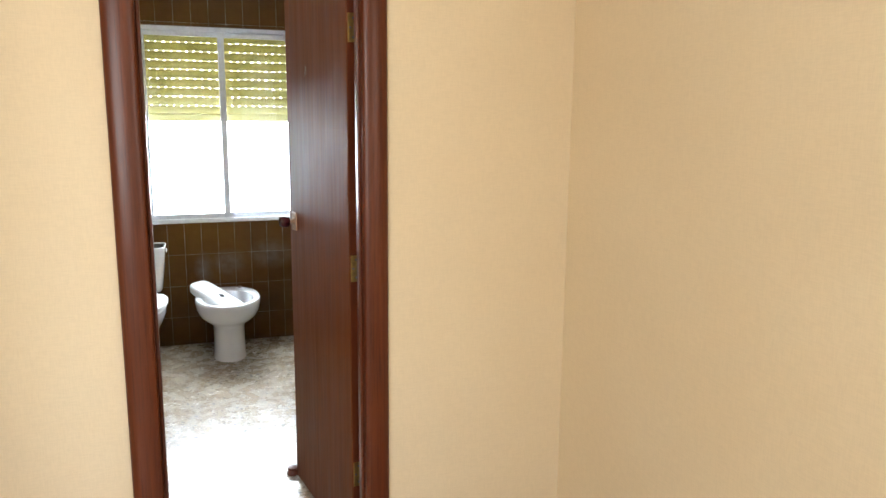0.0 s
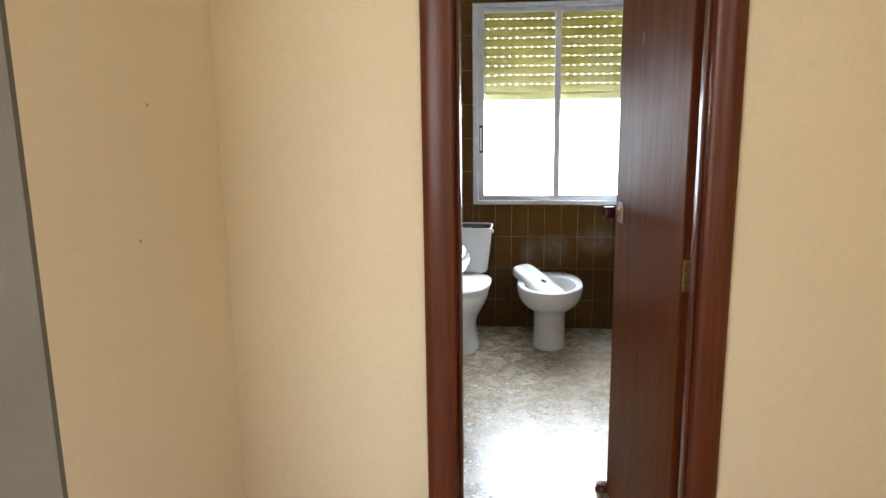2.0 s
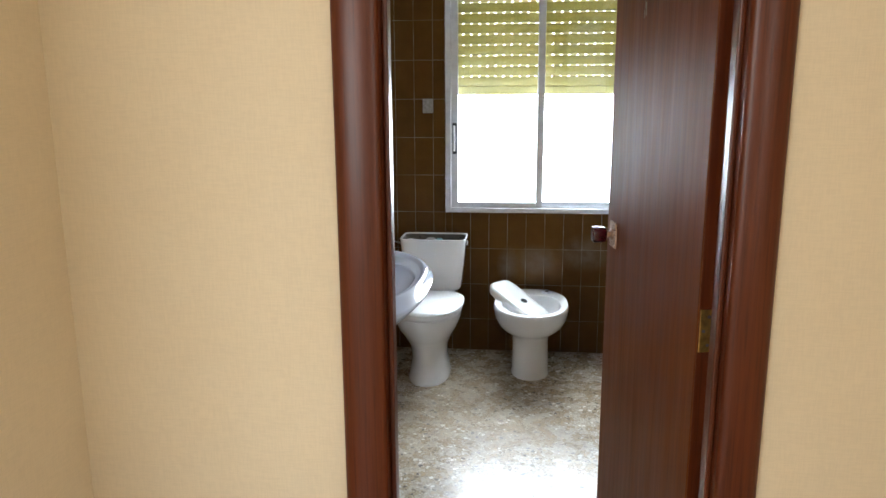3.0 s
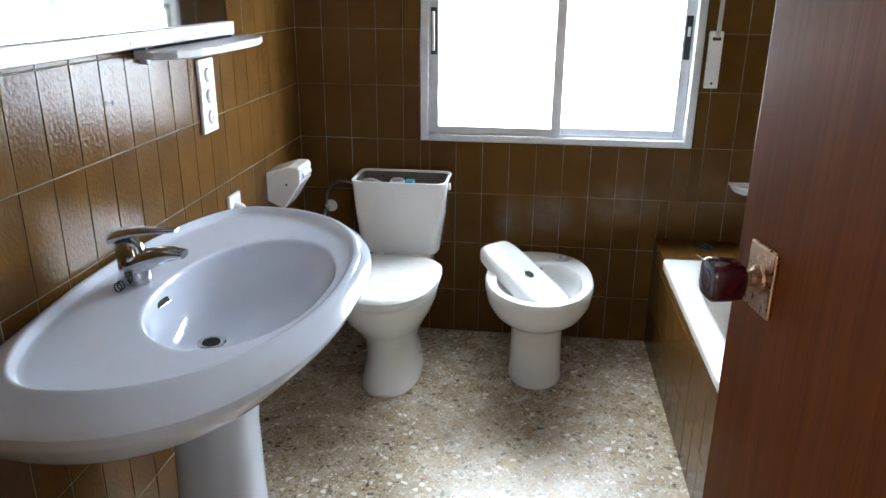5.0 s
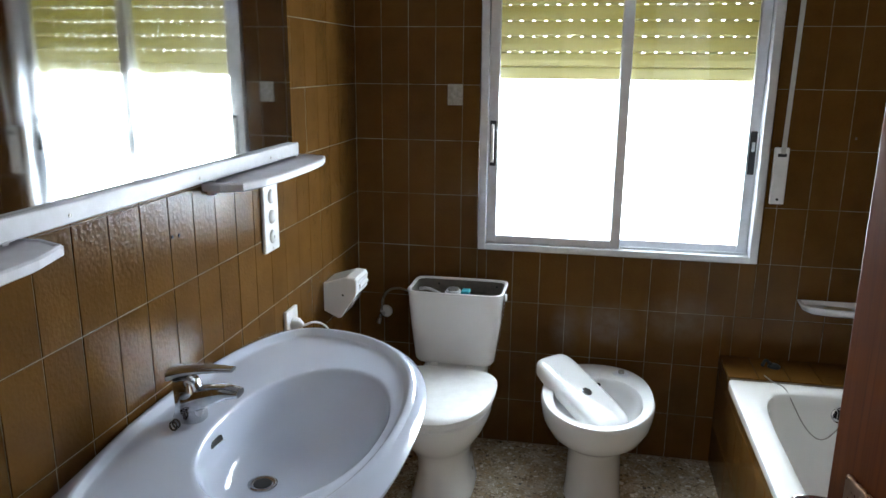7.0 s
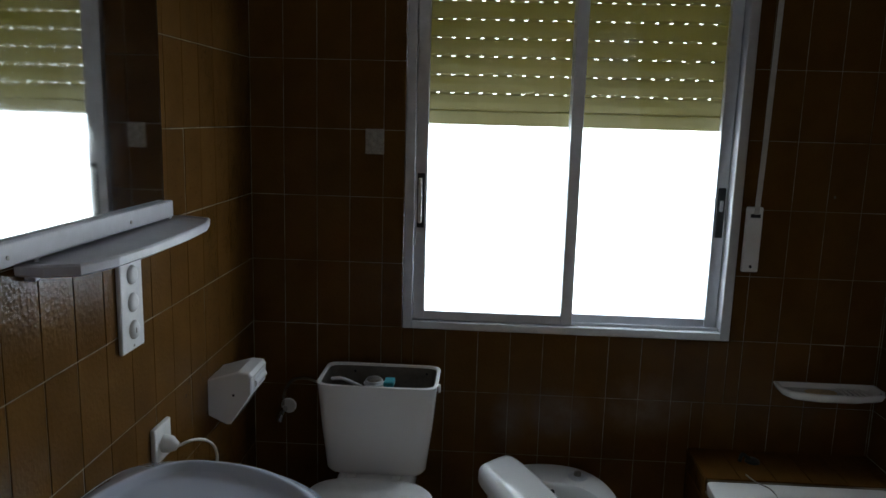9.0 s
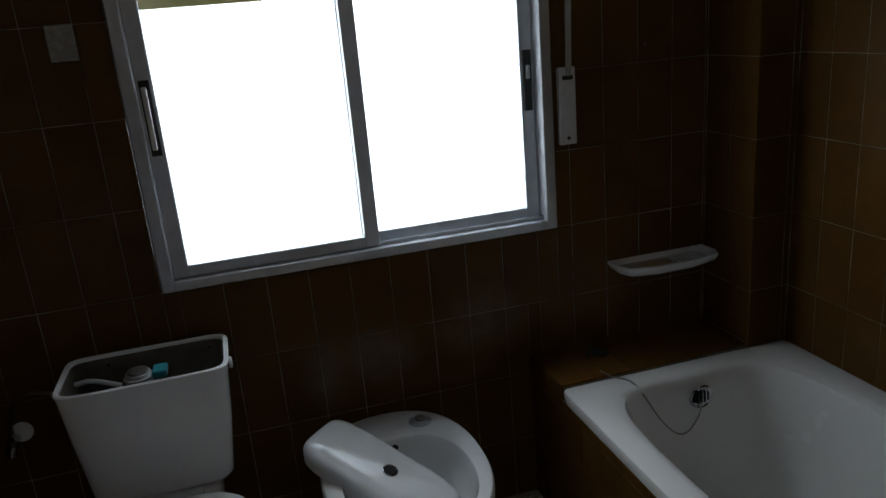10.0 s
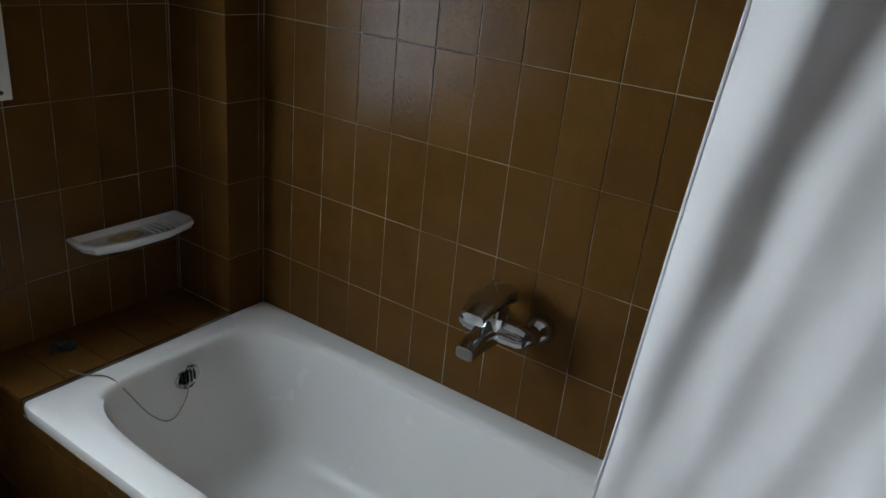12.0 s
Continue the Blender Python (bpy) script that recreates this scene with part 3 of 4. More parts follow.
def make_toilet():
    cx = 0.447
    t = thing("toilet", (0, 0, 0), "white close-coupled toilet, lid down, cistern without its cover", "toilet")
    sec = [(0.0, -0.40, 0.112, 0.205, 0.2), (0.012, -0.40, 0.114, 0.207, 0.2), (0.03, -0.40, 0.106, 0.195, 0.2), (0.12, -0.395, 0.094, 0.165, 0.19), (0.19, -0.40, 0.102, 0.175, 0.19),
           (0.25, -0.42, 0.128, 0.215, 0.2), (0.31, -0.44, 0.16, 0.262, 0.21), (0.36, -0.445, 0.178, 0.284, 0.215), (0.392, -0.445, 0.182, 0.29, 0.218), (0.4, -0.445, 0.176, 0.284, 0.214)]
    part("bowl", loft(bmesh.new(), [oval(cx, y, z, a, f, b, 2.15, eb=3.0) for z, y, a, f, b in sec]), CERAMIC, t, smooth=True)
    part("shelf", boxed((cx - 0.12, -0.27, 0.3), (cx + 0.12, -0.035, 0.425), bevel=0.02, seg=3), CERAMIC, t, smooth=True)
    sec = [(0.4005, 0.178), (0.403, 0.183), (0.414, 0.184), (0.4175, 0.182)]
    part("seat", loft(bmesh.new(), [oval(cx, -0.445, z, a, a + 0.107, a - 0.02, 2.1, eb=3.4) for z, a in sec]), PLASTIC, t, smooth=True)
    sec = [(0.413, 0.186), (0.416, 0.191), (0.428, 0.191), (0.437, 0.182), (0.441, 0.16), (0.443, 0.1), (0.4435, 0.02)]
    part("lid", loft(bmesh.new(), [oval(cx, -0.445, z, a, a + 0.107, a - 0.02, 2.1, eb=3.4) for z, a in sec]), PLASTIC, t, smooth=True)
    for s in (-1, 1):
        part("hinge", disc(bmesh.new(), (cx + s * 0.07 - 0.012, -0.262, 0.43), (1, 0, 0), 0.011, 0.024, 12), PLASTIC, t)
    zt = 0.72

    def tank(z, a, f, b):
        return oval(cx, -0.15, z, a, f, b, 7.0, 64, eb=9.0)

    rings = [tank(0.426, 0.13, 0.075, 0.09), tank(0.43, 0.146, 0.088, 0.105), tank(0.445, 0.156, 0.096, 0.11), tank(0.58, 0.172, 0.1, 0.112), tank(zt - 0.012, 0.184, 0.104, 0.115), tank(zt - 0.003, 0.187, 0.106, 0.117),
             tank(zt, 0.184, 0.103, 0.114), tank(zt - 0.002, 0.176, 0.095, 0.106), tank(zt - 0.008, 0.174, 0.093, 0.104)]
    body = part("cistern", loft(bmesh.new(), rings, last=False), CERAMIC, t, smooth=True)
    part("cistern_inside", loft(bmesh.new(), [tank(zt - 0.0075, 0.174, 0.093, 0.104), tank(zt - 0.03, 0.171, 0.09, 0.101), tank(0.47, 0.15, 0.08, 0.09)], first=False), LIMED_DARK, t, "limescale-stained inside of the cistern, its shade put into the colour", smooth=True)
    for dx in (-0.095, 0.14):
        part("bolt_hole", disc(bmesh.new(), (cx + dx, -0.0505, zt - 0.025), (0, -1, 0), 0.004, 0.003, 10), HOLE, body)
    mech = part("flush_valve", rod(bmesh.new(), [(cx - 0.02, -0.14, z) for z in (0.47, 0.68, 0.69, 0.692, 0.7)], [0.03, 0.03, 0.034, 0.03, 0.028], 20), GREY_PLASTIC, t, smooth=True)
    part("valve_cap", rod(bmesh.new(), [(cx - 0.02, -0.14, z) for z in (0.7, 0.706, 0.708)], [0.024, 0.023, 0.012], 20), DULL, mech, smooth=True)
    part("valve_ring", boxed((cx + 0.012, -0.165, 0.685), (cx + 0.045, -0.115, 0.703), bevel=0.005), BLUE, mech, "turquoise plastic clip")
    part("float_arm", rod(bmesh.new(), curve_points([(cx - 0.16, -0.12, 0.69), (cx - 0.12, -0.13, 0.695), (cx - 0.06, -0.14, 0.675)]), 0.006, 8), GREY_PLASTIC, t)
    part("side_cap", disc(bmesh.new(), (cx + 0.184, -0.15, zt - 0.035), (1, 0, 0), 0.014, 0.007, 16, 0.003), PLASTIC, t)
    part("floor_bolt", disc(bmesh.new(), (cx + 0.098, -0.36, 0.07), (1, -0.1, 0.2), 0.008, 0.006, 10), DULL, t)
    # supply hose and angle valve
    hose = part("supply_hose", rod(bmesh.new(), curve_points([(0.262, -0.12, 0.668), (0.2, -0.09, 0.675), (0.145, -0.06, 0.655), (0.115, -0.045, 0.61), (0.108, -0.04, 0.56)], 6), 0.0048, 8), DULL, t, "grey braided supply hose", smooth=True)
    return t


def make_valve():
    t = thing("angle_valve", (0.105, 0, 0.545), "chrome angle valve on the tiles", "valve")
    part("rosette", disc(bmesh.new(), (0.012, 0, 0.0), (0, -1, 0), 0.026, 0.008, 20, 0.004), PLASTIC, t, "white round rosette")
    part("body", rod(bmesh.new(), [(0.0, -0.008, -0.01), (0.0, -0.03, -0.01), (0.0, -0.045, -0.01)], [0.009, 0.011, 0.009], 12), CHROME, t, smooth=True)
    part("knob", rod(bmesh.new(), [(-0.004, -0.03, -0.012), (-0.012, -0.032, -0.035), (-0.014, -0.033, -0.045)], [0.007, 0.013, 0.012], 12), CHROME, t, smooth=True)
    return t


def make_bidet():
    cx = 0.995
    t = thing("bidet", (0, 0, 0), "white ceramic bidet on a round foot, tap removed", "bidet")

    def o(z, a, f, b, c=-0.31, eb=2.4):
        return oval(cx, c, z, a, f, b, 2.05, 64, eb=eb)

    rings = [o(0.0, 0.104, 0.15, 0.25, -0.32), o(0.012, 0.105, 0.151, 0.25, -0.32), o(0.03, 0.1, 0.146, 0.25, -0.32), o(0.14, 0.097, 0.144, 0.25, -0.32), o(0.215, 0.1, 0.15, 0.25, -0.32),
             o(0.235, 0.115, 0.17, 0.26, -0.315), o(0.255, 0.148, 0.21, 0.265), o(0.285, 0.178, 0.254, 0.275), o(0.325, 0.197, 0.281, 0.283), o(0.365, 0.203, 0.29, 0.285), o(0.384, 0.2025, 0.289, 0.285),
             o(0.392, 0.198, 0.284, 0.281), o(0.394, 0.189, 0.275, 0.273)]
    bowl = [(0.394, 0.164, 0.208, 0.2), (0.392, 0.158, 0.203, 0.195), (0.384, 0.154, 0.199, 0.191), (0.35, 0.15, 0.193, 0.186), (0.305, 0.132, 0.172, 0.16), (0.268, 0.1, 0.13, 0.12), (0.25, 0.03, 0.04, 0.03)]
    rings += [oval(cx, -0.355, z, a, f, b, 2.1, 64, eb=2.4) for z, a, f, b in bowl]
    part("bowl", loft(bmesh.new(), rings), CERAMIC, t, smooth=True)
    p = Vector((1.085, -0.112, 0.3935))
    cap = part("tap_hole_cover", rod(bmesh.new(), [p, p + Vector((0, 0, 0.003)), p + Vector((0, 0, 0.005)), p + Vector((0, 0, 0.006))], [0.031, 0.031, 0.026, 0.012], 24), ALU, t, "round chrome blanking cover", smooth=True)
    part("screw", rod(bmesh.new(), [p + Vector((0, 0, 0.005)), p + Vector((0, 0, 0.015)), p + Vector((0, 0, 0.018))], [0.012, 0.0115, 0.007], 12), DULL, cap, smooth=True)
    part("overflow_hole", disc(bmesh.new(), (1.0, -0.164, 0.365), (0, -1, 0.1), 0.009, 0.004, 14), HOLE, t)
    return t


def make_cistern_lid():
    t = thing("cistern_lid", (0.937, -0.3, 0.388), "white ceramic cistern cover lying aslant in the bidet bowl", "cistern lid")
    ax = Vector((0.24, -0.232, -0.135)).normalized()
    across = Vector((0.232, 0.24, 0.0)).normalized()
    upv = ax.cross(across)
    if upv.z < 0:
        upv = -upv
    across = upv.cross(ax)
    t.matrix_world = Matrix.Translation(t.location) @ Matrix((ax, across, upv)).transposed().to_4x4()
    sec = [(-0.034, 0.19, 0.082), (-0.004, 0.197, 0.088), (0.006, 0.196, 0.087), (0.015, 0.19, 0.081), (0.02, 0.178, 0.07), (0.022, 0.15, 0.045), (0.0225, 0.04, 0.01)]
    rings = [oval(0, 0, z, a, b, b, 5.0, 64) for z, a, b in sec]
    under = [oval(0, 0, z, a, b, b, 5.0, 64) for z, a, b in ((0.005, 0.17, 0.062), (-0.03, 0.178, 0.072), (-0.034, 0.184, 0.077))]
    part("cover", loft(bmesh.new(), under + rings), CERAMIC, t, smooth=True)
    ring = part("button_ring", rod(bmesh.new(), [(0.02, 0, z) for z in (0.0215, 0.025, 0.0258, 0.0235)], [0.0195, 0.019, 0.0172, 0.0155], 24), CHROME, t, smooth=True)
    part("button_hole", disc(bmesh.new(), (0.02, 0, 0.0232), (0, 0, 1), 0.0158, 0.0014, 20), HOLE, ring)
    return t


def make_bathtub():
    x0, x1, y0, y1 = 1.454, XR - 0.001, -1.74, PIL[1] - 0.002
    t = thing("bathtub", (0, 0, 0), "white enamelled built-in bathtub with a tiled front", "bathtub")
    cx, cy = (x0 + x1) / 2, (y0 + y1) / 2

    def r(z, a, b, e=9.0, dy=0.0, n=88):
        return oval(cx, cy + dy, z, a, b, b, e, n)

    def q(z, a, b, e):
        return oval(cx, cy, z, a + 0.002, b, b, e, 88)

    ha, hb = (x1 - x0) / 2, (y1 - y0) / 2
    rings = [r(RIM - 0.035, ha - 0.004, hb - 0.002, 60), r(RIM - 0.01, ha, hb, 60), r(RIM - 0.002, ha - 0.002, hb - 0.002, 60), r(RIM, ha - 0.009, hb - 0.008, 50), q(RIM - 0.001, ha - 0.06, hb - 0.05, 9),
             q(RIM - 0.003, ha - 0.072, hb - 0.062, 7), q(RIM - 0.012, ha - 0.085, hb - 0.074, 6.5), q(RIM - 0.05, ha - 0.093, hb - 0.085, 6), q(0.3, ha - 0.1, hb - 0.11, 6), q(0.2, ha - 0.112, hb - 0.15, 5.5),
             q(0.15, ha - 0.128, hb - 0.19, 5), q(0.122, ha - 0.155, hb - 0.235, 4.5), q(0.112, ha - 0.19, hb - 0.28, 4.2), q(0.108, ha - 0.26, hb - 0.4, 4)]
    part("tub", loft(bmesh.new(), rings, first=False), ENAMEL, t, smooth=True)
    over = part("overflow", rod(bmesh.new(), [(1.818, -0.312, 0.396), (1.818, -0.317, 0.395), (1.818, -0.319, 0.395), (1.818, -0.316, 0.395)], [0.036, 0.035, 0.031, 0.027], 24), CHROME, t, "chrome overflow grille", smooth=True)
    bm = bmesh.new()
    for k in range(-2, 3):
        w = 0.021 - abs(k) * 0.004
        box(bm, (1.818 + k * 0.0095 - 0.0016, -0.3205, 0.395 - w), (1.818 + k * 0.0095 + 0.0016, -0.3165, 0.395 + w), 0.0008, 1)
    part("slots", bm, HOLE, over)
    drain = part("drain", disc(bmesh.new(), (1.787, -0.546, 0.1095), (0, 0, 1), 0.033, 0.004, 24, 0.002), DULL, t, "dull metal drain ring")
    part("drain_hole", disc(bmesh.new(), (1.787, -0.546, 0.1105), (0, 0, 1), 0.024, 0.0035, 20), HOLE, drain)
    pts = curve_points([(1.585, -0.19, RIM + 0.012), (1.605, -0.225, RIM + 0.006), (1.635, -0.262, RIM + 0.004), (1.652, -0.296, RIM - 0.022), (1.695, -0.318, 0.355), (1.735, -0.328, 0.312), (1.77, -0.328, 0.308), (1.805, -0.324, 0.345), (1.816, -0.321, 0.382)], 6)
    part("plug_chain", rod(bmesh.new(), pts, 0.0021, 6), DULL, t, "thin plug chain")
    pts = curve_points([(1.815, -0.986, 0.1084), (1.845, -0.981, 0.1084), (1.885, -0.982, 0.1084), (1.92, -0.981, 0.1094), (1.955, -0.984, 0.1114)], 5)
    bm = rod(bmesh.new(), pts, [0.0022 + 0.0014 * abs(math.sin(1.1 + k * 0.5)) for k in range(len(pts))], 8)
    for v in bm.verts:
        v.co.z = 0.11 + (v.co.z - 0.11) * 0.4
    part("rust_streak", bm, RUST, t, "brown rust streak")
    return t


def make_mixer():
    t = thing("bath_mixer", (XR, -1.02, 0.708), "chrome wall-mounted bath mixer", "bath mixer")
    for y in (-0.08, 0.075):
        bm = rod(bmesh.new(), [(0, y, 0), (-0.01, y, 0), (-0.03, y, 0), (-0.042, y, 0)], [0.036, 0.036, 0.028, 0.018], 20)
        part("rosette", bm, CHROME, t, smooth=True)
        part("union", rod(bmesh.new(), [(-0.04, y, 0), (-0.055, y * 0.98, 0), (-0.07, y * 0.86, 0)], [0.021, 0.023, 0.022], 14), CHROME, t, smooth=True)
    part("body", rod(bmesh.new(), [(-0.07, y, 0) for y in (-0.08, -0.068, -0.02, 0.0, 0.03, 0.066, 0.08)], [0.022, 0.028, 0.03, 0.034, 0.031, 0.028, 0.022], 18), CHROME, t, smooth=True)

    def block(ctrl, w0, w1, h0, h1):
        path = curve_points(ctrl, 5)
        rings = []
        for i, p in enumerate(path):
            u = i / (len(path) - 1)
            rings.append([p + Vector((0, y, z)) for y, z, _ in oval(0, 0, 0, w0 + (w1 - w0) * u, h0 + (h1 - h0) * u, h0 + (h1 - h0) * u, 4.0, 20)])
        return loft(bmesh.new(), rings)

    part("spout", block([(-0.055, 0.004, -0.004), (-0.1, 0.005, -0.012), (-0.145, 0.006, -0.016), (-0.18, 0.006, -0.024)], 0.03, 0.021, 0.028, 0.014), CHROME, t, smooth=True)
    part("cartridge", rod(bmesh.new(), [(-0.07, 0, 0.0), (-0.078, 0, 0.03), (-0.084, 0, 0.056), (-0.086, 0, 0.064)], [0.035, 0.033, 0.031, 0.024], 18), CHROME, t, smooth=True)
    part("lever", block([(-0.048, 0, 0.078), (-0.085, 0, 0.08), (-0.13, 0.0, 0.07), (-0.17, 0.0, 0.056)], 0.034, 0.024, 0.022, 0.011), CHROME, t, smooth=True)
    return t


def make_soap_dish():
    t = thing("soap_dish", (1.874, 0, 0.704), "white ceramic soap dish on the tiles, stained inside", "soap dish")

    def shape(s, z, d=0.0):
        pts = [(-0.16, 0.0), (-0.162, -0.065), (-0.146, -0.098), (-0.064, -0.118), (0.064, -0.118), (0.146, -0.098), (0.162, -0.065), (0.16, 0.0)]
        return [(x * s, max(y * (s if s < 1 else 1), y) if y else -d, z) for x, y in pts]

    rings = [shape(0.86, -0.026), shape(0.95, -0.018), shape(1.0, -0.002), shape(0.99, 0.003), shape(0.94, 0.004, 0.006), shape(0.9, -0.004, 0.01), shape(0.84, -0.011, 0.014)]
    part("dish", loft(bmesh.new(), rings), CERAMIC, t, smooth=True)
    for k in range(5):
        part("rib", boxed((0.03 + k * 0.017, -0.085, -0.011), (0.036 + k * 0.017, -0.02, -0.004), bevel=0.002, seg=1), CERAMIC, t)
    part("soap_residue", loft(bmesh.new(), [oval(-0.03, -0.05, z, a, b, b, 2.3, 20) for z, a, b in ((-0.0109, 0.05, 0.024), (-0.008, 0.046, 0.02), (-0.0075, 0.03, 0.012))]), RUST, t, "dried brown soap residue")
    return t


def make_mirror():
    t = thing("wall_mirror", (0, 0, 0), "large frameless wall mirror over a white rail", "mirror")
    ya, yb = -2.415, -0.695
    part("glass", boxed((0.006, ya, 1.305), (0.014, yb, 2.02), bevel=0.0012, seg=1), MIRROR, t)
    part("backing", boxed((0.0005, ya + 0.004, 1.31), (0.0055, yb - 0.004, 2.015)), WHITE_RAIL, t)
    part("rail", boxed((0.0145, ya - 0.004, 1.277), (0.032, yb + 0.006, 1.315), bevel=0.003), WHITE_RAIL, t, "white rail under the mirror")
    part("ledge", boxed((0.0005, ya - 0.004, 1.277), (0.0142, yb + 0.006, 1.3045)), WHITE_RAIL, t)
    for y in (-0.9, -1.3, -1.75, -2.2):
        part("screw", disc(bmesh.new(), (0.0315, y, 1.292), (1, 0, 0), 0.004, 0.0015, 10), DULL, t)
    return t


def make_shelf(y0, y1, name_label):
    t = thing("bathroom_shelf", (0, 0, 0), name_label, "shelf", "shelves under the mirror")
    c, h = (y0 + y1) / 2, (y1 - y0) / 2
    plan = [(0.008, -h), (0.055, -h), (0.105, -h * 0.93), (0.128, -h * 0.66), (0.136, -h * 0.3), (0.136, h * 0.3), (0.128, h * 0.66), (0.105, h * 0.93), (0.055, h), (0.008, h)]

    def ring(s, z):
        return [(0.008 + (x - 0.008) * s, c + y * (0.5 + 0.5 * s), z) for x, y in plan]

    rings = [ring(0.94, 1.2495), ring(1.0, 1.254), ring(1.005, 1.268), ring(0.985, 1.272), ring(0.95, 1.2725), ring(0.93, 1.2695), ring(0.9, 1.269)]
    part("board", loft(bmesh.new(), rings), WHITE_RAIL, t)
    for s in (-1, 1):
        part("bracket", boxed((0.0005, c + s * h * 0.86 - 0.008, 1.236), (0.02, c + s * h * 0.86 + 0.008, 1.2755), bevel=0.002), WHITE_RAIL, t)
    return t


def make_socket():
    t = thing("switch_plate", (0, -0.866, 1.115), "white upright plate with three round buttons", "switch")
    part("plate", boxed((0, -0.05, -0.105), (0.011, 0.05, 0.105), bevel=0.004), PLASTIC, t)
    for z in (-0.06, 0.0, 0.06):
        part("button", rod(bmesh.new(), [(0.0105, 0, z), (0.014, 0, z), (0.018, 0, z), (0.019, 0, z)], [0.021, 0.0205, 0.016, 0.008], 20), PLASTIC, t, smooth=True)
    for z in (-0.095, 0.095):
        part("screw", disc(bmesh.new(), (0.0105, 0, z), (1, 0, 0), 0.003, 0.0012, 8), DULL, t)
    bm = bmesh.new()
    for dz in (-0.014, 0.014):
        disc(bm, (0.0135, -0.004, -0.06 + dz * 0.2), (1, 0, 0), 0.003, 0.006, 8)
    part("contact", bm, DULL, t)
    return t


def make_holder():
    t = thing("paper_holder", (0, -0.425, 0.74), "white ceramic paper holder on the tiles", "paper holder")
    side = [(0.0, 0.042), (0.085, 0.068), (0.118, 0.066), (0.126, 0.055), (0.124, 0.004), (0.062, -0.088), (0.05, -0.09), (0.0, -0.066)]
    mid = (0.06, -0.005)

    def cut(y, k):
        return [(max(0.0, mid[0] + (x - mid[0]) * k) if x else 0.0, y, mid[1] + (z - mid[1]) * k) for x, z in side]

    part("hood", loft(bmesh.new(), [cut(0.0, 0.93), cut(0.004, 0.985), cut(0.01, 1.0), cut(0.13, 1.0), cut(0.136, 0.985), cut(0.14, 0.93)]), CERAMIC, t)
    part("recess", boxed((0.1195, 0.022, 0.012), (0.1265, 0.118, 0.05), bevel=0.003), GREY_PLASTIC, t, "grey recess of the holder")
    part("roller", rod(bmesh.new(), [(0.123, 0.024, 0.028), (0.123, 0.116, 0.028)], 0.011, 14), CERAMIC, t, smooth=True)
    part("hole", disc(bmesh.new(), (0.072, 0.0005, 0.0), (0, -1, 0), 0.004, 0.0014, 8), HOLE, t)
    return t


def make_plug():
    t = thing("wall_outlet", (0, -0.745, 0.745), "white wall outlet with a looped cable", "outlet")
    part("plate", boxed((0, -0.045, -0.045), (0.012, 0.045, 0.045), bevel=0.004), PLASTIC, t)
    part("plug", rod(bmesh.new(), [(0.012, 0, -0.005), (0.03, 0, -0.006), (0.045, 0.002, -0.012)], [0.022, 0.02, 0.01], 16), PLASTIC, t, smooth=True)
    part("cable", rod(bmesh.new(), curve_points([(0.044, 0.002, -0.012), (0.07, 0.03, -0.007), (0.08, 0.095, -0.037), (0.08, 0.153, -0.087), (0.07, 0.18, -0.15), (0.04, 0.16, -0.24), (0.016, 0.08, -0.34), (0.012, -0.05, -0.46)], 7), 0.0035, 8), PLASTIC, t, "white cable", smooth=True)
    return t


def make_blank_plate():
    t = thing("blank_plate", (0.4, 0, 1.44), "small grey metal cover plate on the tiles", "cover plate")
    part("plate", boxed((-0.03, -0.006, -0.04), (0.03, 0, 0.04), bevel=0.003), DULL, t)
    part("hole", disc(bmesh.new(), (0.0, -0.0055, 0.006), (0, -1, 0), 0.006, 0.0014, 12), DULL, t)
    return t


def make_winder():
    t = thing("shutter_strap_winder", (1.597, 0, 1.17), "white shutter strap winder with a grey strap", "strap winder")
    part("cover", boxed((-0.025, -0.017, -0.103), (0.025, 0, 0.103), bevel=0.004), PLASTIC, t)
    part("strap_slot", boxed((-0.014, -0.021, 0.07), (0.016, -0.0165, 0.082), bevel=0.0015, seg=1), DARK, t)
    part("screw", disc(bmesh.new(), (0.0, -0.0165, -0.085), (0, -1, 0), 0.005, 0.0015, 10), DARK, t)
    bm = loft(bmesh.new(), [[(x - 0.008, y, z), (x + 0.008, y, z), (x + 0.008, y - 0.0016, z), (x - 0.008, y - 0.0016, z)] for x, y, z in ((0.003, -0.019, 0.075), (0.004, -0.03, 0.3), (0.01, -0.024, 0.6), (0.018, -0.012, 0.96))])
    part("strap", bm, RUBBER, t)
    part("strap_guide", boxed((-0.005, -0.02, 0.955), (0.041, 0, 1.0), bevel=0.003), PLASTIC, t)
    return t


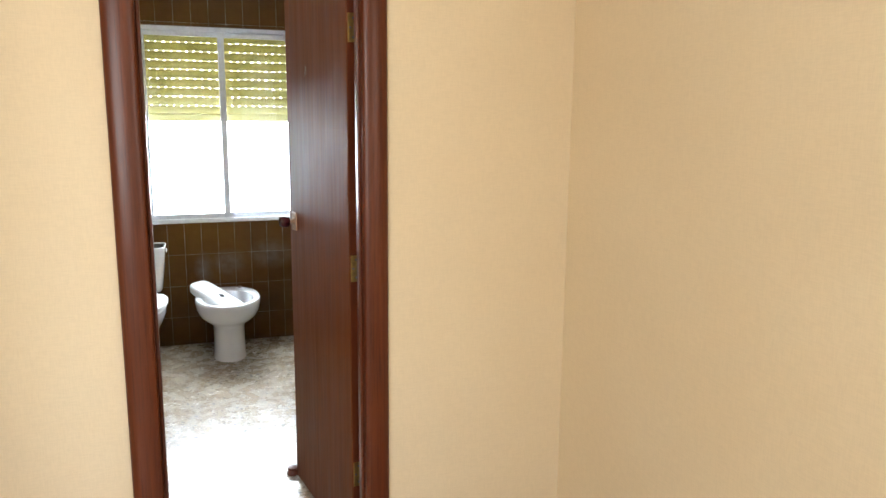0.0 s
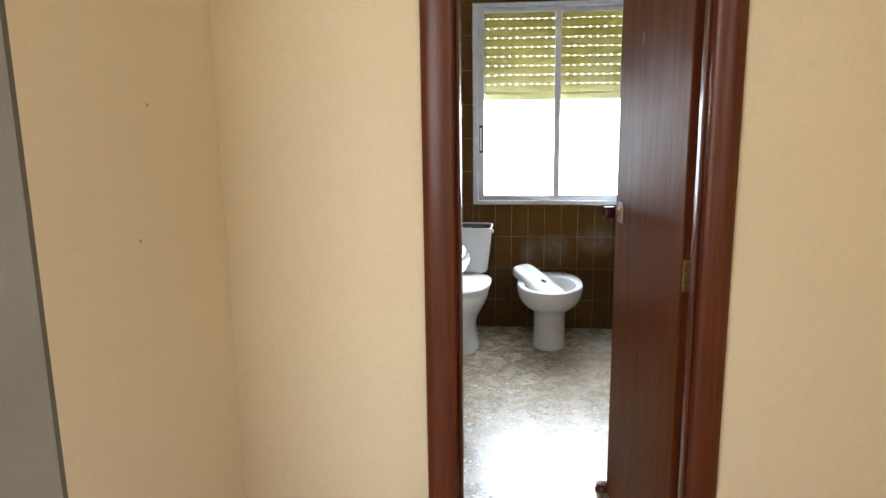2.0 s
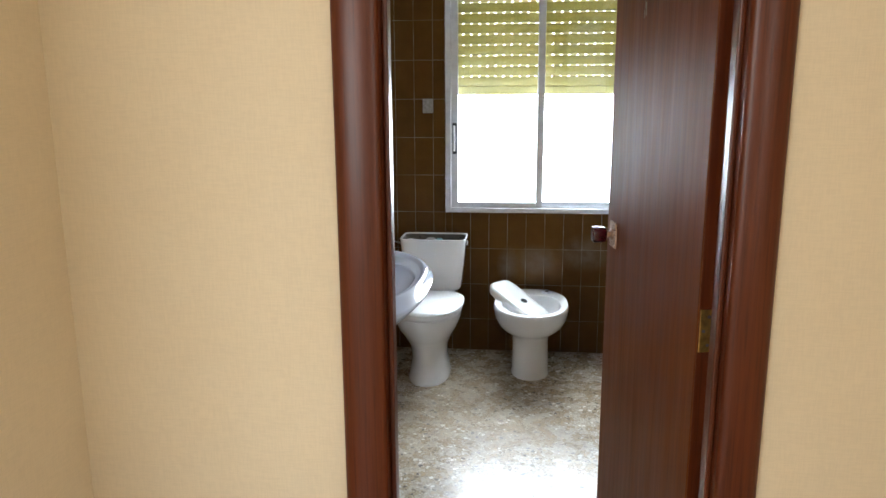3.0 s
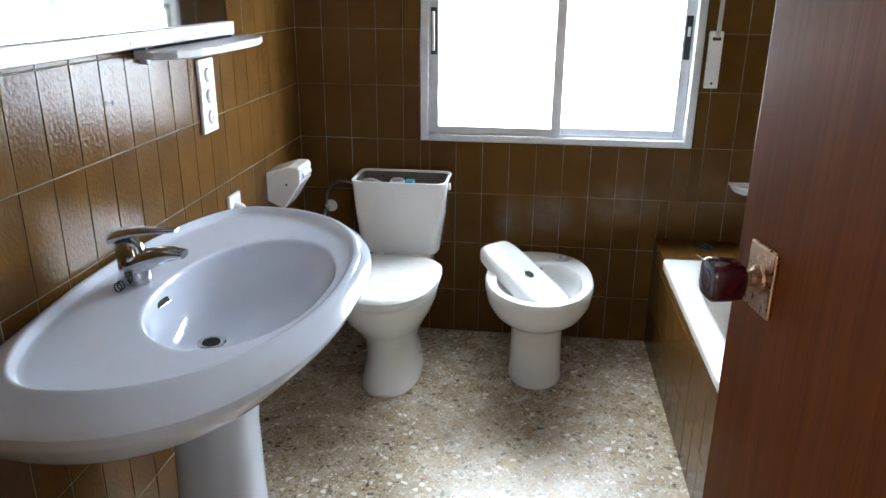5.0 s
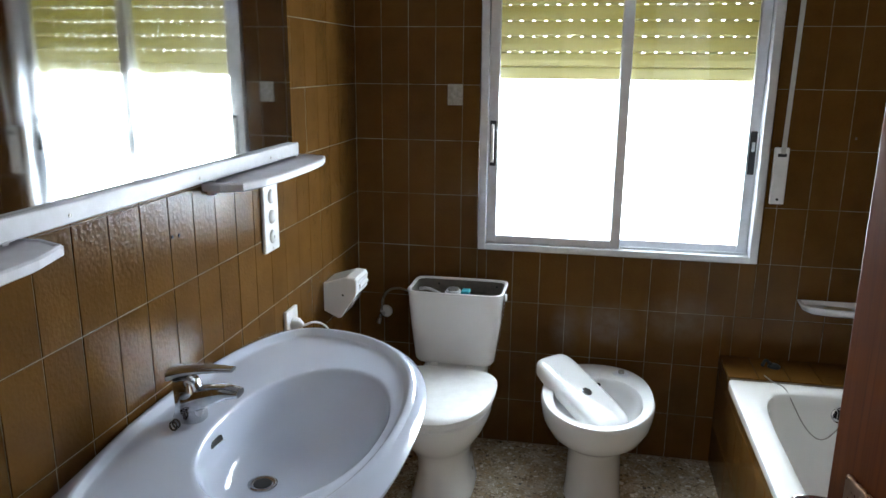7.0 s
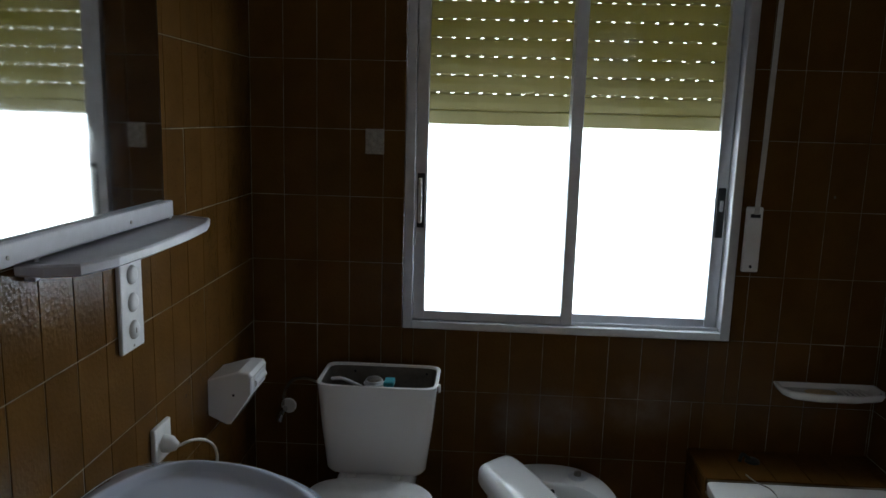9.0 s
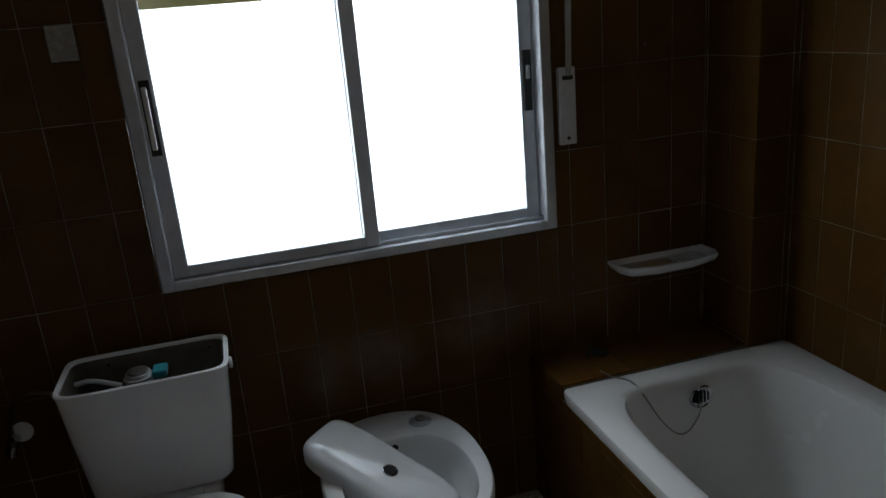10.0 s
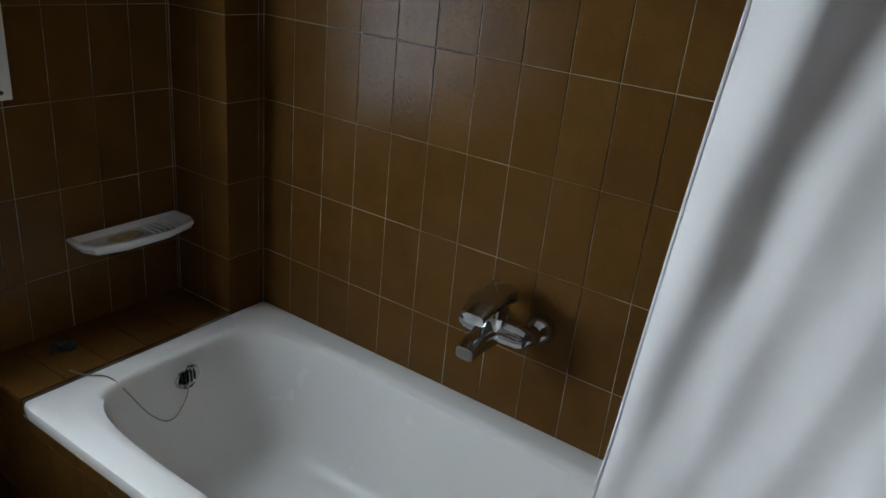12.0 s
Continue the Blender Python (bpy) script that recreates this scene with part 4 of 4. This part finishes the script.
def make_curtain():
    t = thing("shower_curtain", (0, 0, 0), "white cloth shower curtain drawn to one side of the bath", "shower curtain")
    bm = bmesh.new()
    nz, ny = 40, 150
    rows = []
    for j in range(nz + 1):
        z = 0.475 + (2.03 - 0.475) * j / nz
        lead = -1.515 + 0.09 * (1.46 - z)
        tail = -2.30
        row = []
        for i in range(ny + 1):
            u = i / ny
            y = lead + (tail - lead) * u
            soft = min(1.0, u * 9)
            lean = u - 0.2 * (z - 0.475)
            ph = 0.6 + lean * 17 + 0.5 * math.sin(z * 1.3)
            fold = math.sin(ph) + 0.45 * math.sin(2 * ph + 0.8) + 0.25 * math.sin(3.3 * ph + z)
            a = 0.021 * (0.7 + 0.3 * math.sin(u * 7.0 + 1.0)) * (0.8 + 0.2 * (1.9 - z))
            x = (1.60 - 0.3 * u ** 0.85 - 0.09 * max(0.0, (z - 0.9) / 1.13) * (1 - u) + soft * a * fold + 0.004 * math.sin(z * 9)
                 + 0.0022 * soft * math.sin(z * 23 + u * 40) + 0.003 * abs(math.sin(lean * 37 + z * 2.2)) * soft)
            row.append(bm.verts.new((x, y + 0.006 * soft * math.cos(ph * 1.1), z)))
        rows.append(row)
    for a, b in zip(rows, rows[1:]):
        for i in range(ny):
            bm.faces.new((a[i], a[i + 1], b[i + 1], b[i]))
    sheet = part("sheet", bm, CLOTH, t, smooth=True)
    hem = [(1.599 + 0.004 * math.sin(z * 9) - 0.09 * max(0.0, (z - 0.9) / 1.13), -1.515 + 0.09 * (1.46 - z), z) for z in (0.475 + 1.555 * k / 30 for k in range(31))]
    part("hem", rod(bmesh.new(), hem, 0.0024, 6), CLOTH, t, "stitched hem", smooth=True)
    for k in range(9):
        y = -1.62 - k * 0.083
        pts = [(1.455, y + 0.019 * math.cos(a), 2.045 + 0.019 * math.sin(a)) for a in (2 * math.pi * i / 14 for i in range(15))]
        part("ring", rod(bmesh.new(), pts, 0.002, 6), PLASTIC, t)
    return t


def make_rod():
    t = thing("curtain_rod", (1.455, 0, 2.045), "white round curtain rod above the bath", "curtain rod")
    part("tube", rod(bmesh.new(), [(0, -0.002, 0), (0, YD + 0.002, 0)], 0.0105, 14), WHITE_RAIL, t, smooth=True)
    for y, s in ((-0.0005, -1), (YD + 0.0005, 1)):
        part("flange", disc(bmesh.new(), (0, y, 0), (0, s, 0), 0.024, 0.01, 18, 0.003), WHITE_RAIL, t)
    return t


make_basin()
make_tap()
make_toilet()
make_valve()
make_bidet()
make_cistern_lid()
make_bathtub()
make_mixer()
make_soap_dish()
make_mirror()
make_shelf(-1.25, -0.635, "white bathroom shelf with rounded corners under the mirror")
make_shelf(-2.46, -1.845, "white bathroom shelf with rounded corners under the mirror")
make_socket()
make_holder()
make_plug()
make_blank_plate()
make_winder()
make_curtain()
make_rod()

# tiled ledge between bath and window wall, and the tiled front of the bath
ledge = thing("bath_ledge", (0, 0, 0), "brown tiled ledge at the head of the bathtub", "ledge", kind="structure")
part("core", boxed((1.4587, PIL[1] + 0.003, 0), (PIL[0], 0.0, RIM + 0.002)), GROUT, ledge)
apron = thing("bath_apron", (0, 0, 0), "brown tiled front panel of the bathtub", "bath panel", kind="structure")
part("core", boxed((1.4587, -1.74, 0), (1.50, PIL[1] + 0.002, RIM - 0.036)), GROUT, apron)
bm = rod(bmesh.new(), [(1.64, -0.085, RIM + 0.006), (1.64, -0.085, RIM + 0.014), (1.64, -0.085, RIM + 0.02)], [0.024, 0.022, 0.012], 18)
rod(bm, curve_points([(1.63, -0.09, RIM + 0.018), (1.61, -0.08, RIM + 0.03), (1.595, -0.1, RIM + 0.016)], 4), 0.006, 8)
tagged(part("bath_plug", bm, DARK, smooth=True), "black rubber bath plug on the tiled ledge", "plug")

# small marks left on the walls
for y, z, size in ((-3.259, 1.538, 0.004), (-3.342, 1.248, 0.004)):
    tagged(part("nail", disc(bmesh.new(), (0.032, y, z), (1, 0, 0), size, 0.0022, 8), RUST), "small brown nail stub in the papered wall", "nail", "nails in the hall wall")
for y, z in ((-1.382, 1.168), (-1.354, 1.166)):
    tagged(part("drill_hole", disc(bmesh.new(), (-0.002, y, z), (1, 0, 0), 0.004, 0.0032, 10), HOLE), "dark drilled hole in a brown glazed tile", "hole", "drilled holes above the basin")
tagged(part("glue_mark", boxed((1.836, -0.0017, 1.306), (1.843, 0.0012, 1.315), bevel=0.001, seg=1), LIMED_DARK), "small pale glue mark on the tiles", "mark")

# ---- pieces: wall tiles and floor tiles ----
TILE_MESH = {}


def tile_mesh(w, h, d, chamfer, material, name):
    key = (round(w, 4), round(h, 4), d, name)
    if key not in TILE_MESH:
        c = chamfer
        pts = [(x, y, z) for z, s in ((-d, 0), (-c, 0), (0, c)) for x, y in ((s, s), (w - s, s), (w - s, h - s), (s, h - s))]
        faces = [(8, 9, 10, 11)] + [(a * 4 + i, a * 4 + (i + 1) % 4, a * 4 + 4 + (i + 1) % 4, a * 4 + 4 + i) for a in (0, 1) for i in range(4)]
        me = bpy.data.meshes.new(name)
        me.from_pydata(pts, [], faces)
        me.materials.append(material)
        TILE_MESH[key] = me
    return TILE_MESH[key]


def tile_face(parent, origin, u, n, length, z0, z1, holes=(), single=2.0, offset=0.0, flip=False, shift=ROW, count=True):
    """Tiles on an upright face: from origin along u, outward n, between two heights; holes are (u0, u1, z0, z1)."""
    u, n = Vector(u), Vector(n)
    up = Vector((0, 0, 1))
    if u.cross(up).dot(n) < 0:
        origin, u, offset, flip = Vector(origin) + u * length, -u, (length - offset) % P, True
        holes = [(length - b, length - a, c, d) for a, b, c, d in holes]
    turn = Matrix((u, up, n)).transposed().to_4x4()
    verts, faces = [], []
    cols = [0.0] + [offset + k * P for k in range(0, int(length / P) + 2) if 0.004 < offset + k * P < length - 0.004] + [length]
    rows = [z0] + [shift + k * 2 * P for k in range(-2, 14) if z0 + 0.01 < shift + k * 2 * P < z1 - 0.01] + [z1]
    for a, b in zip(cols, cols[1:]):
        for c, d in zip(rows, rows[1:]):
            bits = [(a, b, c, d)]
            for h in holes:
                cut = []
                for p, q, r, s in bits:
                    if q <= h[0] or p >= h[1] or s <= h[2] or r >= h[3]:
                        cut.append((p, q, r, s))
                        continue
                    if p < h[0]:
                        cut.append((p, h[0], r, s))
                    if q > h[1]:
                        cut.append((h[1], q, r, s))
                    p, q = max(p, h[0]), min(q, h[1])
                    if r < h[2]:
                        cut.append((p, q, r, h[2]))
                    if s > h[3]:
                        cut.append((p, q, h[3], s))
                bits = cut
            for p, q, r, s in bits:
                if q - p < 0.006 or s - r < 0.006:
                    continue
                g = 0.001
                w, h = q - p - 2 * g, s - r - 2 * g
                me = tile_mesh(w, h, 0.0055, 0.0011, TILE, "tile")
                m = Matrix.Translation(Vector(origin) + u * (p + g) + up * (r + g)) @ turn
                m = m @ Matrix.Rotation(random.gauss(0, 0.0022), 4, "X") @ Matrix.Rotation(random.gauss(0, 0.003), 4, "Y")
                if s <= single + 0.05 and count:
                    ob = new("tile", me)
                    ob.parent, ob.matrix_world = parent, m
                else:
                    k = len(verts)
                    verts.extend([m @ v.co for v in me.vertices])
                    faces.extend([[k + i for i in f.vertices] for f in me.polygons])
    if verts:
        me = bpy.data.meshes.new("upper_tiles")
        me.from_pydata(verts, [], faces)
        me.materials.append(TILE)
        ob = new("upper_tiles", me)
        ob.parent = parent
        tagged(ob, kind="stuff")


up_to = 2.0
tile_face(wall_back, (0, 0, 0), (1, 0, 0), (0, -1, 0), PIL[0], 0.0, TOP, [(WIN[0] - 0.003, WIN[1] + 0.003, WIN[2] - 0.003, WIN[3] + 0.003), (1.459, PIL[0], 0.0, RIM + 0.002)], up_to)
tile_face(wall_left, (0, 0, 0), (0, -1, 0), (1, 0, 0), -YD, 0.0, TOP, (), up_to)
tile_face(wall_right, (XR, PIL[1], 0), (0, -1, 0), (-1, 0, 0), -YD + PIL[1], 0.0, TOP, [(0.0, 1.53, 0.0, RIM - 0.006)], up_to)
tile_face(pilaster, (PIL[0], PIL[1], 0), (1, 0, 0), (0, -1, 0), XR - PIL[0], RIM - 0.006, TOP, (), up_to)
tile_face(pilaster, (PIL[0], 0, 0), (0, -1, 0), (-1, 0, 0), -PIL[1], RIM + 0.008, TOP, (), up_to)
tile_face(wall_door, (0, YD, 0), (1, 0, 0), (0, 1, 0), XR, 0.0, TOP, [(DOOR_L - 0.07, DOOR_R + 0.07, 0.0, DOOR_TOP + 0.07)], 0.0, count=False)
tile_face(apron, (1.457, PIL[1], 0), (0, -1, 0), (-1, 0, 0), 1.526, 0.0, RIM - 0.036, (), up_to, shift=ROW - 0.019)
tile_face(ledge, (1.457, 0, 0), (0, -1, 0), (-1, 0, 0), -PIL[1], 0.0, RIM + 0.002, (), up_to, shift=ROW - 0.019)
for k in range(6):
    a, b = 1.457 + k * P, min(1.457 + (k + 1) * P, PIL[0])
    if b - a > 0.01:
        ob = new("tile", tile_mesh(b - a - 0.0018, -PIL[1] - 0.002, 0.0055, 0.0011, TILE, "ledge_tile"))
        ob.parent, ob.location = ledge, (a + 0.0009, PIL[1] + 0.001, RIM + 0.0075)

FT = 0.40
for i in range(-5, 8):
    for j in range(-18, 2):
        a, b = max(0.16 + i * FT, -1.72), min(0.16 + (i + 1) * FT, 2.28)
        c, d = max(-0.19 + j * FT, -6.8), min(-0.19 + (j + 1) * FT, 0.0)
        if b - a < 0.02 or d - c < 0.02:
            continue
        ob = new("floor_tile", tile_mesh(b - a - 0.0005, d - c - 0.0005, 0.0014, 0.0002, FLOOR, "floor_tile"))
        ob.parent, ob.location = floor, (a + 0.00025, c + 0.00025, 0.0)
